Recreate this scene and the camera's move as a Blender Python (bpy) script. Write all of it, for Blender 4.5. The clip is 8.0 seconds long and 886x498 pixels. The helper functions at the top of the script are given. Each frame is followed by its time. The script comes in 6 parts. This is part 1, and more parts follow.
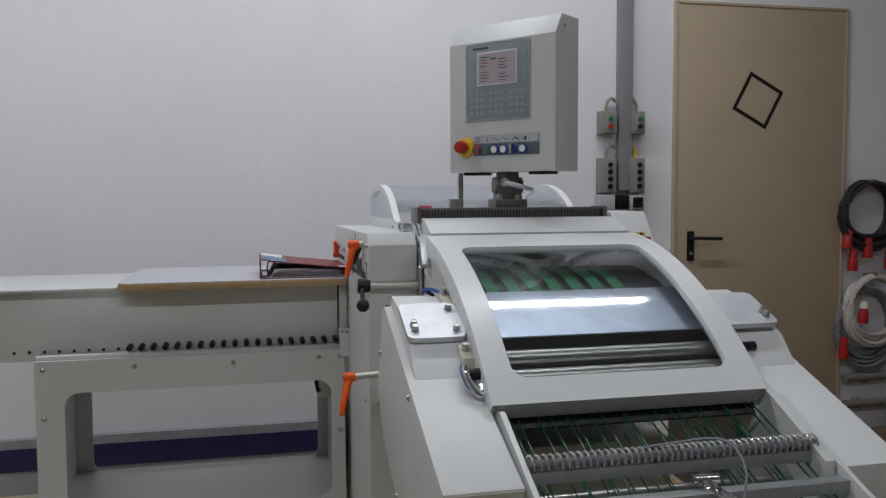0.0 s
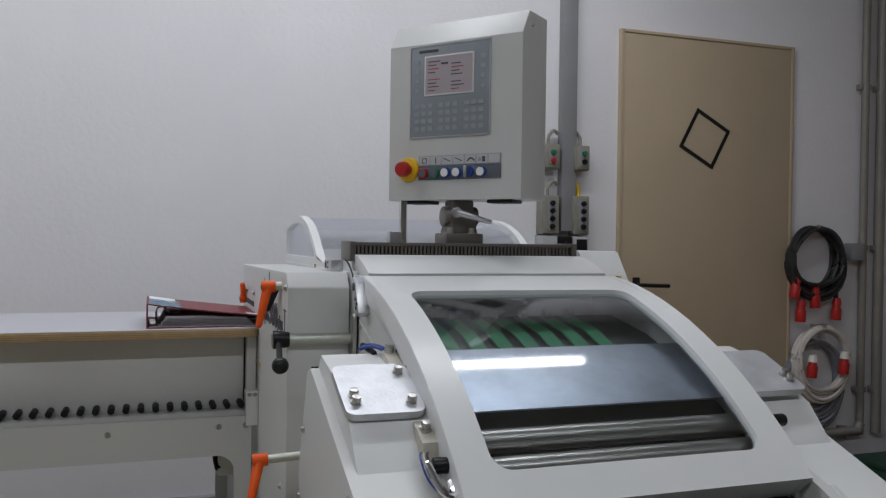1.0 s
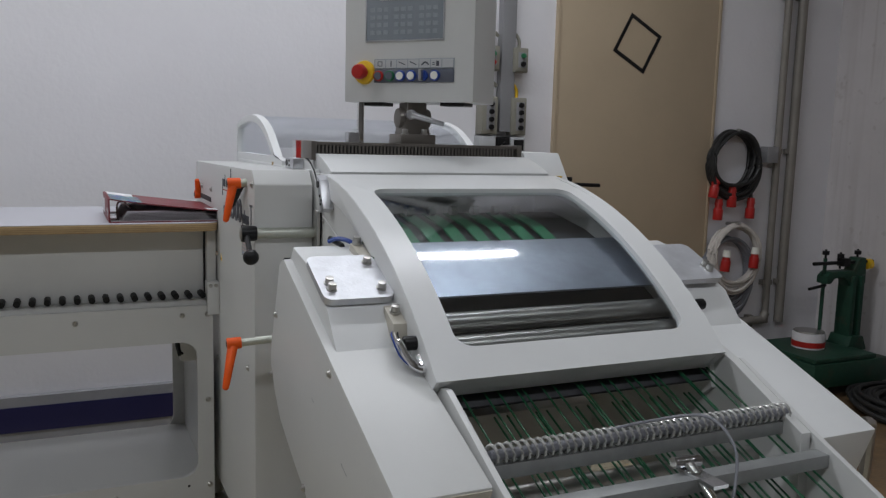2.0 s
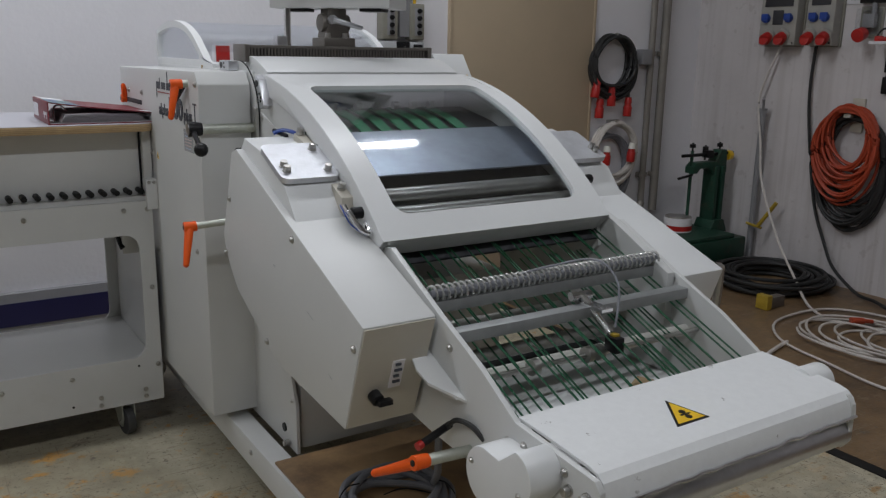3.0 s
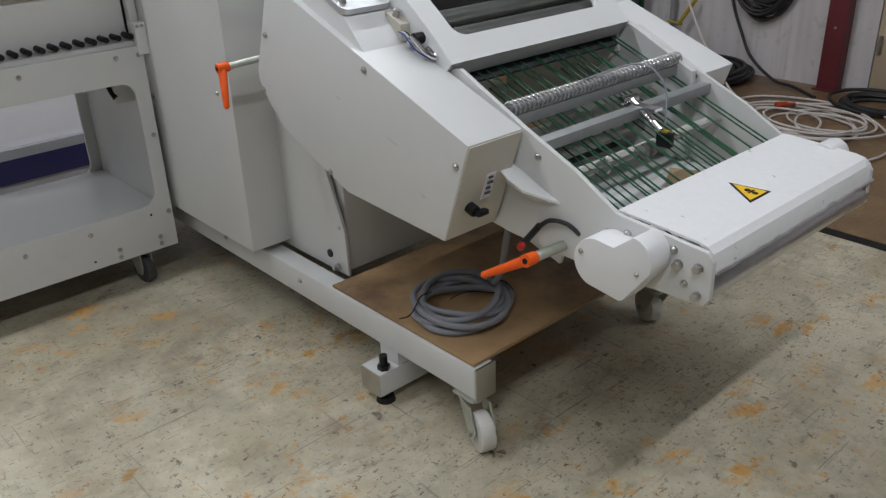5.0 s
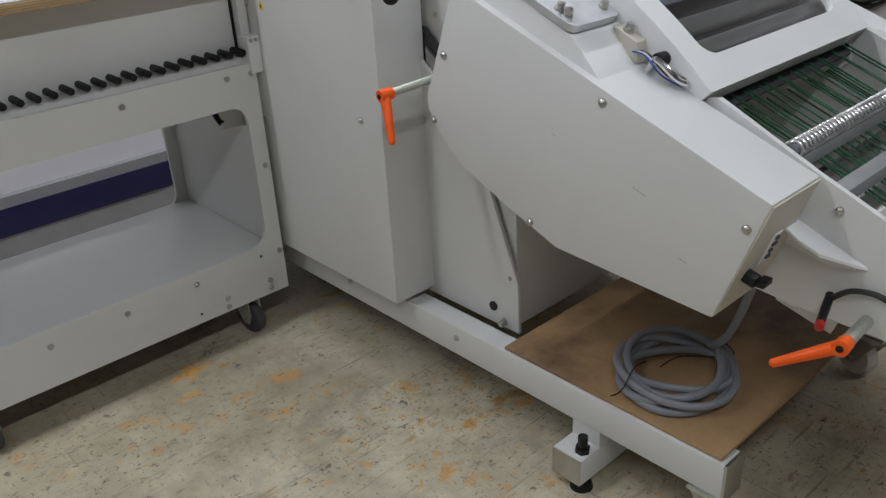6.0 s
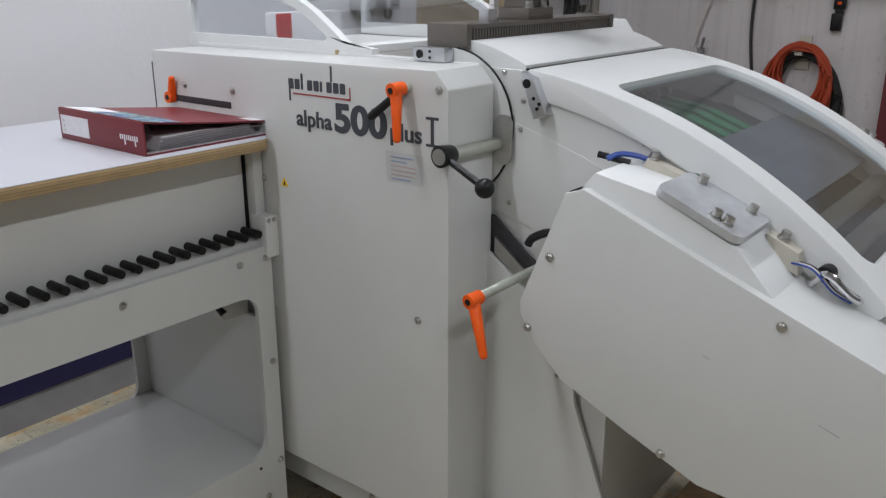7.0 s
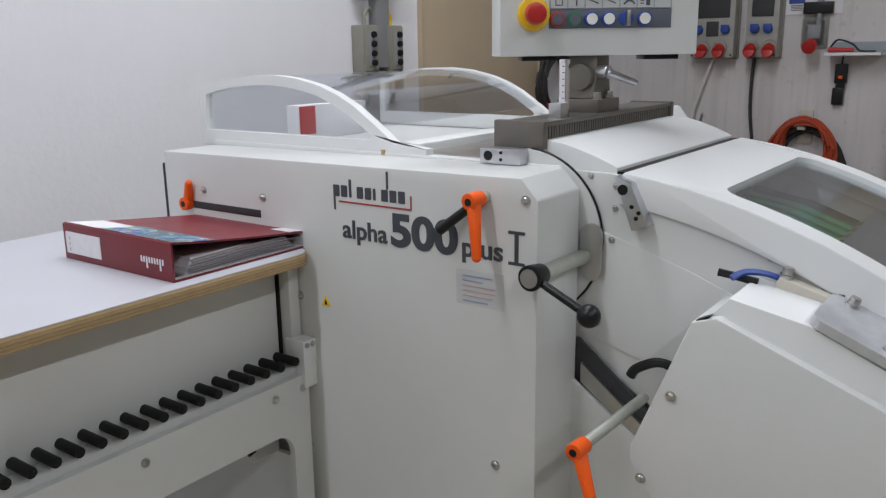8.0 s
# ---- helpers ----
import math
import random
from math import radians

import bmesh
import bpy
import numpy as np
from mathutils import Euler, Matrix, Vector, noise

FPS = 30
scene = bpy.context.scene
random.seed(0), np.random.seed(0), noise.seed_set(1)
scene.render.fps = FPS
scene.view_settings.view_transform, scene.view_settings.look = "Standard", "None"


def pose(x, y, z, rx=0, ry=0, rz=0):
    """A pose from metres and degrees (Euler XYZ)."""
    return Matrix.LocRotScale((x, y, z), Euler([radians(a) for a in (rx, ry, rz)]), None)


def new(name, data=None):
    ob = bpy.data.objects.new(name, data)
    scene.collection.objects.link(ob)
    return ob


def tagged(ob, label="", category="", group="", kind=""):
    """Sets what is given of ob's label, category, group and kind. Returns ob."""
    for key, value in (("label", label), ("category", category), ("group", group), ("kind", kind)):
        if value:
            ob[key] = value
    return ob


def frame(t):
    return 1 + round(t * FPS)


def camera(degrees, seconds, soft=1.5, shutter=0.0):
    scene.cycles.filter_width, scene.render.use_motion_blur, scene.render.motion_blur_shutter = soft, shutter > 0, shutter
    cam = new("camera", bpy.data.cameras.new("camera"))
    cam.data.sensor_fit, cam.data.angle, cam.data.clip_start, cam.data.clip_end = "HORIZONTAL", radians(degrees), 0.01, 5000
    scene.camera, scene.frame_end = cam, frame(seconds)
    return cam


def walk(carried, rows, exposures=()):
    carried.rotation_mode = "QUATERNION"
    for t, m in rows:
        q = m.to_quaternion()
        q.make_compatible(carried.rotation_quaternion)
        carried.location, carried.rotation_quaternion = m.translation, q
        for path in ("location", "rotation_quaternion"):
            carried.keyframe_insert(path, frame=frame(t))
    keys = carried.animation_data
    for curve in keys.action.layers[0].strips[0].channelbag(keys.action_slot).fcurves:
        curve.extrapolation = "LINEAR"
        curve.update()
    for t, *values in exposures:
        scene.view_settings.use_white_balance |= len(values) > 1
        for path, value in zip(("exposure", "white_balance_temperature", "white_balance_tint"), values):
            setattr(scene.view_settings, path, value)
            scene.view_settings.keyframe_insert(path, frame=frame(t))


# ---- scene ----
rows = [
    (0, pose(-0.320, -2.353, 1.311, 86.21, 0.25, -12.96)),
    (0.5, pose(-0.332, -2.040, 1.341, 86.99, -0.70, -17.55)),
    (1, pose(-0.290, -1.867, 1.275, 89.42, -0.78, -19.43)),
    (1.2, pose(-0.341, -1.958, 1.324, 87.07, -0.09, -21.11)),
    (1.6, pose(-0.381, -1.992, 1.279, 85.46, -1.31, -22.87)),
    (2, pose(-0.410, -1.976, 1.284, 82.47, -1.54, -24.48)),
    (2.3, pose(-0.431, -1.942, 1.232, 82.09, -1.90, -25.73)),
    (2.5, pose(-0.486, -2.035, 1.241, 80.98, -1.56, -29.20)),
    (3, pose(-0.644, -2.212, 1.265, 76.56, -1.03, -32.45)),
    (3.5, pose(-0.740, -2.332, 1.287, 73.72, 0.02, -33.64)),
    (4, pose(-0.955, -2.510, 1.310, 70.10, 0.37, -36.54)),
    (4.2, pose(-0.928, -2.425, 1.295, 67.23, 0.96, -35.94)),
    (4.6, pose(-0.989, -2.241, 1.302, 65.61, 1.46, -39.13)),
    (5, pose(-1.055, -2.062, 1.297, 64.37, 1.78, -42.28)),
    (5.3, pose(-1.111, -1.926, 1.292, 63.53, 1.94, -44.76)),
    (5.5, pose(-1.112, -1.817, 1.291, 63.16, 1.65, -44.10)),
    (6, pose(-1.114, -1.466, 1.302, 63.31, 2.85, -42.88)),
    (6.5, pose(-1.036, -1.218, 1.319, 65.20, 0.94, -41.51)),
    (7, pose(-1.171, -0.941, 1.360, 71.83, 0.01, -51.38)),
    (7.5, pose(-1.193, -0.749, 1.394, 75.34, -0.03, -53.88)),
    (8, pose(-1.095, -0.633, 1.393, 76.51, 0.80, -54.22)),
]
cam = camera(56.0, 8.0, soft=1.3)
walk(cam, rows, exposures=((0, -0.53), (1.0, -0.55), (2.5, -0.46), (3.0, -0.44), (3.5, -0.25), (4.0, 0.02), (5.5, 0.08), (6.5, 0.04), (7.0, 0.05), (8.0, 0.06)))

# ---- world and light: closed workshop lit by ceiling tubes ----
world = bpy.data.worlds.new("world")
scene.world = world
world.use_nodes = True
world.node_tree.nodes["Background"].inputs[0].default_value = (0.6, 0.65, 0.75, 1)
world.node_tree.nodes["Background"].inputs[1].default_value = 0.25
TUBE_TINT = (0.955, 0.985, 1.05)


# ---- materials ----
def mat(name, color, rough=0.5, metal=0.0, vary=0.06, scale=6.0, bump=0.0, bscale=120.0, spec=0.5, second=None, patch=(0.55, 0.7), rand=0.0):
    """Two scales of colour variation, roughness variation and a fine bump."""
    m = bpy.data.materials.new(name)
    m.use_nodes = True
    nt = m.node_tree
    b = nt.nodes["Principled BSDF"]
    b.inputs["Metallic"].default_value = metal
    b.inputs["Specular IOR Level"].default_value = spec
    co = nt.nodes.new("ShaderNodeTexCoord")
    n1 = nt.nodes.new("ShaderNodeTexNoise")
    n1.inputs["Scale"].default_value = scale
    n1.inputs["Detail"].default_value = 8
    n1.inputs["Roughness"].default_value = 0.65
    nt.links.new(co.outputs["Object"], n1.inputs["Vector"])
    ramp = nt.nodes.new("ShaderNodeMapRange")
    ramp.inputs["From Min"].default_value, ramp.inputs["From Max"].default_value = 0.3, 0.7
    ramp.inputs["To Min"].default_value, ramp.inputs["To Max"].default_value = 1 - vary, 1 + vary
    nt.links.new(n1.outputs["Fac"], ramp.inputs["Value"])
    mul = nt.nodes.new("ShaderNodeVectorMath")
    mul.operation = "SCALE"
    mul.inputs[0].default_value = color
    nt.links.new(ramp.outputs[0], mul.inputs["Scale"])
    out = mul.outputs[0]
    if second:
        n2 = nt.nodes.new("ShaderNodeTexNoise")
        n2.inputs["Scale"].default_value = scale * 0.37
        n2.inputs["Detail"].default_value = 10
        n2.inputs["Roughness"].default_value = 0.7
        nt.links.new(co.outputs["Object"], n2.inputs["Vector"])
        r2 = nt.nodes.new("ShaderNodeMapRange")
        r2.inputs["From Min"].default_value, r2.inputs["From Max"].default_value = patch
        nt.links.new(n2.outputs["Fac"], r2.inputs["Value"])
        mix = nt.nodes.new("ShaderNodeMix")
        mix.data_type = "RGBA"
        nt.links.new(r2.outputs[0], mix.inputs["Factor"])
        nt.links.new(out, mix.inputs["A"])
        mix.inputs["B"].default_value = (*second, 1)
        out = mix.outputs["Result"]
    nt.links.new(out, b.inputs["Base Color"])
    rr = nt.nodes.new("ShaderNodeMapRange")
    rr.inputs["To Min"].default_value, rr.inputs["To Max"].default_value = max(0.02, rough - 0.08), min(1, rough + 0.08)
    nt.links.new(n1.outputs["Fac"], rr.inputs["Value"])
    nt.links.new(rr.outputs[0], b.inputs["Roughness"])
    if bump:
        n3 = nt.nodes.new("ShaderNodeTexNoise")
        n3.inputs["Scale"].default_value = bscale
        n3.inputs["Detail"].default_value = 4
        nt.links.new(co.outputs["Object"], n3.inputs["Vector"])
        bp = nt.nodes.new("ShaderNodeBump")
        bp.inputs["Strength"].default_value = bump
        bp.inputs["Distance"].default_value = 0.004
        nt.links.new(n3.outputs["Fac"], bp.inputs["Height"])
        nt.links.new(bp.outputs[0], b.inputs["Normal"])
    return m


def clear_sheet(name, tint, gloss_rough=0.03, base=0.06):
    m = bpy.data.materials.new(name)
    m.use_nodes = True
    nt = m.node_tree
    nt.nodes.remove(nt.nodes["Principled BSDF"])
    out = nt.nodes["Material Output"]
    tr = nt.nodes.new("ShaderNodeBsdfTransparent")
    tr.inputs[0].default_value = (*tint, 1)
    gl = nt.nodes.new("ShaderNodeBsdfGlossy")
    gl.inputs["Roughness"].default_value = gloss_rough
    gl.inputs["Color"].default_value = (0.95, 0.97, 1.0, 1)
    lw = nt.nodes.new("ShaderNodeLayerWeight")
    lw.inputs["Blend"].default_value = 0.5
    pw = nt.nodes.new("ShaderNodeMath")
    pw.operation = "POWER"
    pw.inputs[1].default_value = 4.0
    nt.links.new(lw.outputs["Facing"], pw.inputs[0])
    fr = nt.nodes.new("ShaderNodeMapRange")
    fr.inputs["To Min"].default_value, fr.inputs["To Max"].default_value = base, 0.9
    nt.links.new(pw.outputs[0], fr.inputs["Value"])
    n = nt.nodes.new("ShaderNodeTexNoise")
    n.inputs["Scale"].default_value = 3.0
    bp = nt.nodes.new("ShaderNodeBump")
    bp.inputs["Strength"].default_value = 0.04
    nt.links.new(n.outputs["Fac"], bp.inputs["Height"])
    nt.links.new(bp.outputs[0], gl.inputs["Normal"])
    mx = nt.nodes.new("ShaderNodeMixShader")
    nt.links.new(fr.outputs[0], mx.inputs[0])
    nt.links.new(tr.outputs[0], mx.inputs[1])
    nt.links.new(gl.outputs[0], mx.inputs[2])
    nt.links.new(mx.outputs[0], out.inputs["Surface"])
    return m


def floor_material(name, base, dark, stain, stain_at):
    """Worn coated concrete: cloudy tone, dark scuffs, chipped paint spots, scratches."""
    m = mat(name, base, 0.42, 0, 0.16, 2.2, 0.25, 60)
    nt = m.node_tree
    b = nt.nodes["Principled BSDF"]
    co = nt.nodes["Texture Coordinate"]
    prev = b.inputs["Base Color"].links[0].from_socket

    def layer(scale, lo, hi, colour, stretch=(1, 1, 1), turn=0, detail=9, amount=1.0, cluster=0.0):
        """One stain layer; cluster limits it to loose groups of about that frequency."""
        nonlocal prev
        mp = nt.nodes.new("ShaderNodeMapping")
        mp.inputs["Scale"].default_value = stretch
        mp.inputs["Rotation"].default_value = (0, 0, turn)
        nt.links.new(co.outputs["Object"], mp.inputs["Vector"])
        n = nt.nodes.new("ShaderNodeTexNoise")
        n.inputs["Scale"].default_value = scale
        n.inputs["Detail"].default_value = detail
        n.inputs["Roughness"].default_value = 0.7
        nt.links.new(mp.outputs[0], n.inputs["Vector"])
        r = nt.nodes.new("ShaderNodeMapRange")
        r.inputs["From Min"].default_value, r.inputs["From Max"].default_value = lo, hi
        r.inputs["To Max"].default_value = amount
        nt.links.new(n.outputs["Fac"], r.inputs["Value"])
        fac = r.outputs[0]
        if cluster:
            c = nt.nodes.new("ShaderNodeTexNoise")
            c.inputs["Scale"].default_value = cluster
            c.inputs["Detail"].default_value = 3
            nt.links.new(mp.outputs[0], c.inputs["Vector"])
            cr = nt.nodes.new("ShaderNodeMapRange")
            cr.inputs["From Min"].default_value, cr.inputs["From Max"].default_value = 0.47, 0.60
            nt.links.new(c.outputs["Fac"], cr.inputs["Value"])
            mul = nt.nodes.new("ShaderNodeMath")
            mul.operation = "MULTIPLY"
            nt.links.new(fac, mul.inputs[0])
            nt.links.new(cr.outputs[0], mul.inputs[1])
            fac = mul.outputs[0]
        mix = nt.nodes.new("ShaderNodeMix")
        mix.data_type = "RGBA"
        nt.links.new(fac, mix.inputs["Factor"])
        nt.links.new(prev, mix.inputs["A"])
        mix.inputs["B"].default_value = (*colour, 1)
        prev = mix.outputs["Result"]

    layer(0.8, 0.42, 0.66, dark)
    layer(3.0, 0.46, 0.62, tuple(c * 1.16 for c in base), (1, 1, 1), 0.9)
    layer(9.0, 0.50, 0.64, tuple(c * 0.74 for c in base))
    layer(1.1, 0.55, 0.70, tuple(c * 0.62 for c in dark), (1, 1, 1), 1.9, 10)
    layer(0.55, 0.50, 0.64, tuple(c * 0.62 for c in dark), (1, 1, 1), 2.7, 8, 0.7)
    layer(2.4, 0.53, 0.66, (0.24, 0.165, 0.095), (1, 1.3, 1), 0.3, 10, 0.55, 0.7)
    layer(7.0, stain_at, stain_at + 0.06, stain, (1, 1.5, 1), 0.4, 9, 0.9, 1.6)
    layer(21.0, stain_at + 0.03, stain_at + 0.08, stain, (1, 1, 1), 1.4, 6, 0.8, 2.2)
    layer(14.0, 0.63, 0.66, (0.12, 0.10, 0.08), (1, 1, 1), 2.0, 6, 0.9)
    layer(30.0, 0.605, 0.64, (0.17, 0.13, 0.09), (1, 2.2, 1), 0.6, 5, 0.85)
    layer(38.0, 0.61, 0.645, (0.18, 0.14, 0.10), (2.2, 1, 1), 1.2, 4, 0.8)
    layer(5.0, 0.60, 0.68, (0.24, 0.19, 0.14), (1, 2.5, 1), 2.4, 8, 0.8)
    layer(3.1, 0.62, 0.655, tuple(c * 0.62 for c in stain), (1, 1.7, 1), 1.1, 10, 0.8)
    layer(3.0, 0.65, 0.69, (0.24, 0.20, 0.15), (0.8, 24, 1), 0.35, 4, 0.8)
    layer(2.6, 0.625, 0.66, (0.24, 0.20, 0.15), (0.8, 28, 1), 1.25, 4, 0.8)
    layer(2.2, 0.635, 0.67, (0.24, 0.20, 0.15), (28, 0.8, 1), 0.75, 4, 0.8)
    layer(2.0, 0.675, 0.70, (0.22, 0.18, 0.14), (0.8, 34, 1), 2.25, 3, 0.7)
    layer(2.0, 0.685, 0.71, (0.22, 0.18, 0.14), (0.9, 36, 1), 0.95, 3, 0.7)
    layer(52.0, 0.615, 0.64, (0.11, 0.085, 0.06), (1, 1.9, 1), 0.2, 3, 0.9, 1.3)
    layer(19.0, 0.665, 0.685, (0.09, 0.07, 0.055), (1, 2.0, 1), 1.7, 4, 0.95)
    nt.links.new(prev, b.inputs["Base Color"])
    return m


M_PAINT = mat("light_grey_paint", (0.605, 0.61, 0.60), 0.36, 0, 0.03, 3.0, 0.06, 350, 0.5, (0.50, 0.49, 0.46), (0.60, 0.85))
M_WHITE = mat("white_paint", (0.72, 0.73, 0.73), 0.33, 0, 0.025, 3.0, 0.05, 350, 0.5, (0.60, 0.60, 0.58), (0.62, 0.85))
M_CHIP = mat("chipped_white_paint", (0.74, 0.75, 0.75), 0.33, 0, 0.03, 55.0, 0.05, 350, 0.5, (0.30, 0.29, 0.27), (0.655, 0.675))
M_FIELD = mat("grey_symbol_field", (0.46, 0.47, 0.48), 0.5, 0, 0.03, 20.0)
M_FAINT = mat("faint_red_print", (0.50, 0.36, 0.36), 0.6, 0, 0.05, 20.0)
M_FAINTB = mat("faint_blue_print", (0.26, 0.33, 0.48), 0.6, 0, 0.05, 20.0)
M_BEIGE = mat("aged_cream_paint", (0.52, 0.49, 0.42), 0.45, 0, 0.05, 8.0)
M_WALL = mat("plaster_wall", (0.79, 0.78, 0.808), 0.85, 0, 0.035, 1.2, 0.35, 45, 0.2, (0.58, 0.57, 0.57), (0.62, 0.9))
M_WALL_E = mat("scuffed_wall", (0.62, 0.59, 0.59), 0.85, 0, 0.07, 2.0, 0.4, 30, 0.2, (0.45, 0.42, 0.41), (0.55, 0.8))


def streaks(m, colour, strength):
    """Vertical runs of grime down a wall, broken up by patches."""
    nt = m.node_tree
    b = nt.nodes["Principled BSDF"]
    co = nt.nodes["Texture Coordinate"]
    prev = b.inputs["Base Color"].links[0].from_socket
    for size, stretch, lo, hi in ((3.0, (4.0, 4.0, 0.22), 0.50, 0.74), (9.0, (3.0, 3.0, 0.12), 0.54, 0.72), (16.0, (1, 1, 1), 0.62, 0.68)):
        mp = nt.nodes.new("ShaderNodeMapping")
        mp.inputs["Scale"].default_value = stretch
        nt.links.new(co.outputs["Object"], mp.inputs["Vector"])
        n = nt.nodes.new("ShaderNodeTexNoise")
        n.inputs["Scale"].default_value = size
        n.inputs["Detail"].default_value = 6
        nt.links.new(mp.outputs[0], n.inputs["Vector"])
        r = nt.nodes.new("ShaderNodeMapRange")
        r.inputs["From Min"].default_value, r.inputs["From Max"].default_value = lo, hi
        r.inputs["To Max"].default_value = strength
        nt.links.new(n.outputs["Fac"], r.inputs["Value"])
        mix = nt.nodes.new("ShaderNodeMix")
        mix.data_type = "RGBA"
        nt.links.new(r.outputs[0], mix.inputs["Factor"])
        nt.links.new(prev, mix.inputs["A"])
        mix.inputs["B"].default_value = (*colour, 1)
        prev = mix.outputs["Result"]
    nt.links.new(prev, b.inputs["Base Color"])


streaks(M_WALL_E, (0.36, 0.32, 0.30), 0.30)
M_FARWALL = mat("unseen_wall_low_fill", (0.36, 0.35, 0.34), 0.85, 0, 0.06, 1.2, 0.3, 45, 0.2)
M_DOOR = mat("beige_door_paint", (0.46, 0.37, 0.26), 0.5, 0, 0.05, 2.5, 0.08, 90, 0.4, (0.36, 0.25, 0.14), (0.64, 0.8))
M_FLOOR = floor_material("worn_concrete", (0.49, 0.455, 0.345), (0.38, 0.33, 0.225), (0.52, 0.27, 0.06), 0.55)
M_FLOOR_E = floor_material("brown_worn_floor", (0.23, 0.145, 0.068), (0.11, 0.068, 0.042), (0.27, 0.18, 0.10), 0.58)
M_ALU = mat("brushed_aluminium", (0.62, 0.63, 0.66), 0.32, 1.0, 0.08, 25.0, 0.1, 200)
M_PLATE = mat("scratched_aluminium", (0.62, 0.63, 0.66), 0.48, 0.75, 0.12, 18.0, 0.2, 150)
M_STEEL = mat("steel", (0.50, 0.49, 0.47), 0.35, 1.0, 0.1, 20.0)
M_ZINC = mat("zinc_plated", (0.55, 0.57, 0.51), 0.48, 0.85, 0.12, 30.0)
M_GALV = mat("galvanised_steel", (0.33, 0.34, 0.34), 0.48, 0.6, 0.12, 25.0, 0.05, 200)
M_CHROME = mat("chrome", (0.75, 0.75, 0.76), 0.12, 1.0, 0.04, 20.0)
M_VENT = mat("brown_grey_metal", (0.18, 0.165, 0.148), 0.40, 0.6, 0.08, 14.0, 0.05, 200)
M_BLACK = mat("black_plastic", (0.009, 0.009, 0.010), 0.36, 0, 0.15, 20.0, 0, 1, 0.3)
M_RUBBER = mat("black_rubber", (0.012, 0.012, 0.012), 0.55, 0, 0.2, 30.0, 0, 1, 0.25)
# Interior and gap shade put into a near-black colour; also smoked plastic.
M_DARK = mat("interior_shade_and_dark_parts", (0.035, 0.035, 0.04), 0.6, 0, 0.2, 8.0)
M_ORANGE = mat("orange_plastic", (0.83, 0.105, 0.008), 0.4, 0, 0.06, 20.0, 0, 1, 0.3)
M_RED = mat("red_plastic", (0.42, 0.018, 0.015), 0.35, 0, 0.08, 15.0)
M_YELLOW = mat("yellow_plastic", (0.80, 0.50, 0.02), 0.4, 0, 0.06, 15.0)
M_OCHRE = mat("worn_yellow_paint", (0.42, 0.29, 0.03), 0.5, 0, 0.15, 20.0)
M_BLUE = mat("blue_plastic", (0.02, 0.06, 0.30), 0.35, 0, 0.08, 15.0)
M_GREENB = mat("green_button", (0.02, 0.16, 0.07), 0.35, 0, 0.08, 15.0)
M_BUTTON = mat("white_button", (0.78, 0.77, 0.70), 0.35, 0, 0.03, 15.0)
M_BELT = mat("green_belt", (0.015, 0.20, 0.085), 0.45, 0, 0.15, 30.0)
M_CORD = mat("dark_green_cord", (0.007, 0.075, 0.032), 0.4, 0, 0.15, 30.0)
M_PANEL = mat("grey_membrane", (0.24, 0.27, 0.30), 0.45, 0, 0.05, 12.0)
M_PANEL2 = mat("light_membrane_key", (0.285, 0.315, 0.345), 0.45, 0, 0.05, 12.0)
M_SLATE = mat("dark_slate_strip", (0.10, 0.11, 0.14), 0.45, 0, 0.06, 12.0)
M_INK = mat("charcoal_lettering", (0.055, 0.06, 0.075), 0.5, 0, 0.06, 20.0)
M_REDINK = mat("red_lettering", (0.35, 0.05, 0.05), 0.5, 0, 0.06, 20.0)
M_LAMINATE = mat("grey_laminate", (0.50, 0.50, 0.545), 0.42, 0, 0.03, 5.0, 0.04, 300)
M_PLY = mat("plywood_edge", (0.50, 0.36, 0.19), 0.6, 0, 0.15, 40.0)
M_BOARD = mat("brown_hardboard", (0.35, 0.225, 0.115), 0.5, 0, 0.22, 5.0, 0.1, 200, 0.4, (0.13, 0.08, 0.05), (0.46, 0.64))
M_MAROON = mat("maroon_binder_cover", (0.17, 0.014, 0.022), 0.42, 0, 0.06, 20.0)
M_PAPER = mat("paper", (0.74, 0.73, 0.75), 0.8, 0, 0.05, 60.0)
M_PRINT = mat("printed_picture_band", (0.10, 0.15, 0.15), 0.4, 0, 0.5, 45.0)

def over_base(m, fac_socket, colour):
    """Lays a colour over a material's base colour."""
    nt = m.node_tree
    b = nt.nodes["Principled BSDF"]
    mix = nt.nodes.new("ShaderNodeMix")
    mix.data_type = "RGBA"
    nt.links.new(fac_socket, mix.inputs["Factor"])
    nt.links.new(b.inputs["Base Color"].links[0].from_socket, mix.inputs["A"])
    mix.inputs["B"].default_value = (*colour, 1)
    nt.links.new(mix.outputs["Result"], b.inputs["Base Color"])


def plywood_layers(m):
    """Thin dark glue lines between the veneers."""
    nt = m.node_tree
    w = nt.nodes.new("ShaderNodeTexWave")
    w.bands_direction = "Z"
    w.inputs["Scale"].default_value = 58
    w.inputs["Distortion"].default_value = 0.5
    nt.links.new(nt.nodes["Texture Coordinate"].outputs["Object"], w.inputs["Vector"])
    r = nt.nodes.new("ShaderNodeMapRange")
    r.inputs["From Min"].default_value, r.inputs["From Max"].default_value = 0.55, 1.0
    r.inputs["To Max"].default_value = 0.65
    nt.links.new(w.outputs["Fac"], r.inputs["Value"])
    over_base(m, r.outputs[0], (0.22, 0.13, 0.06))


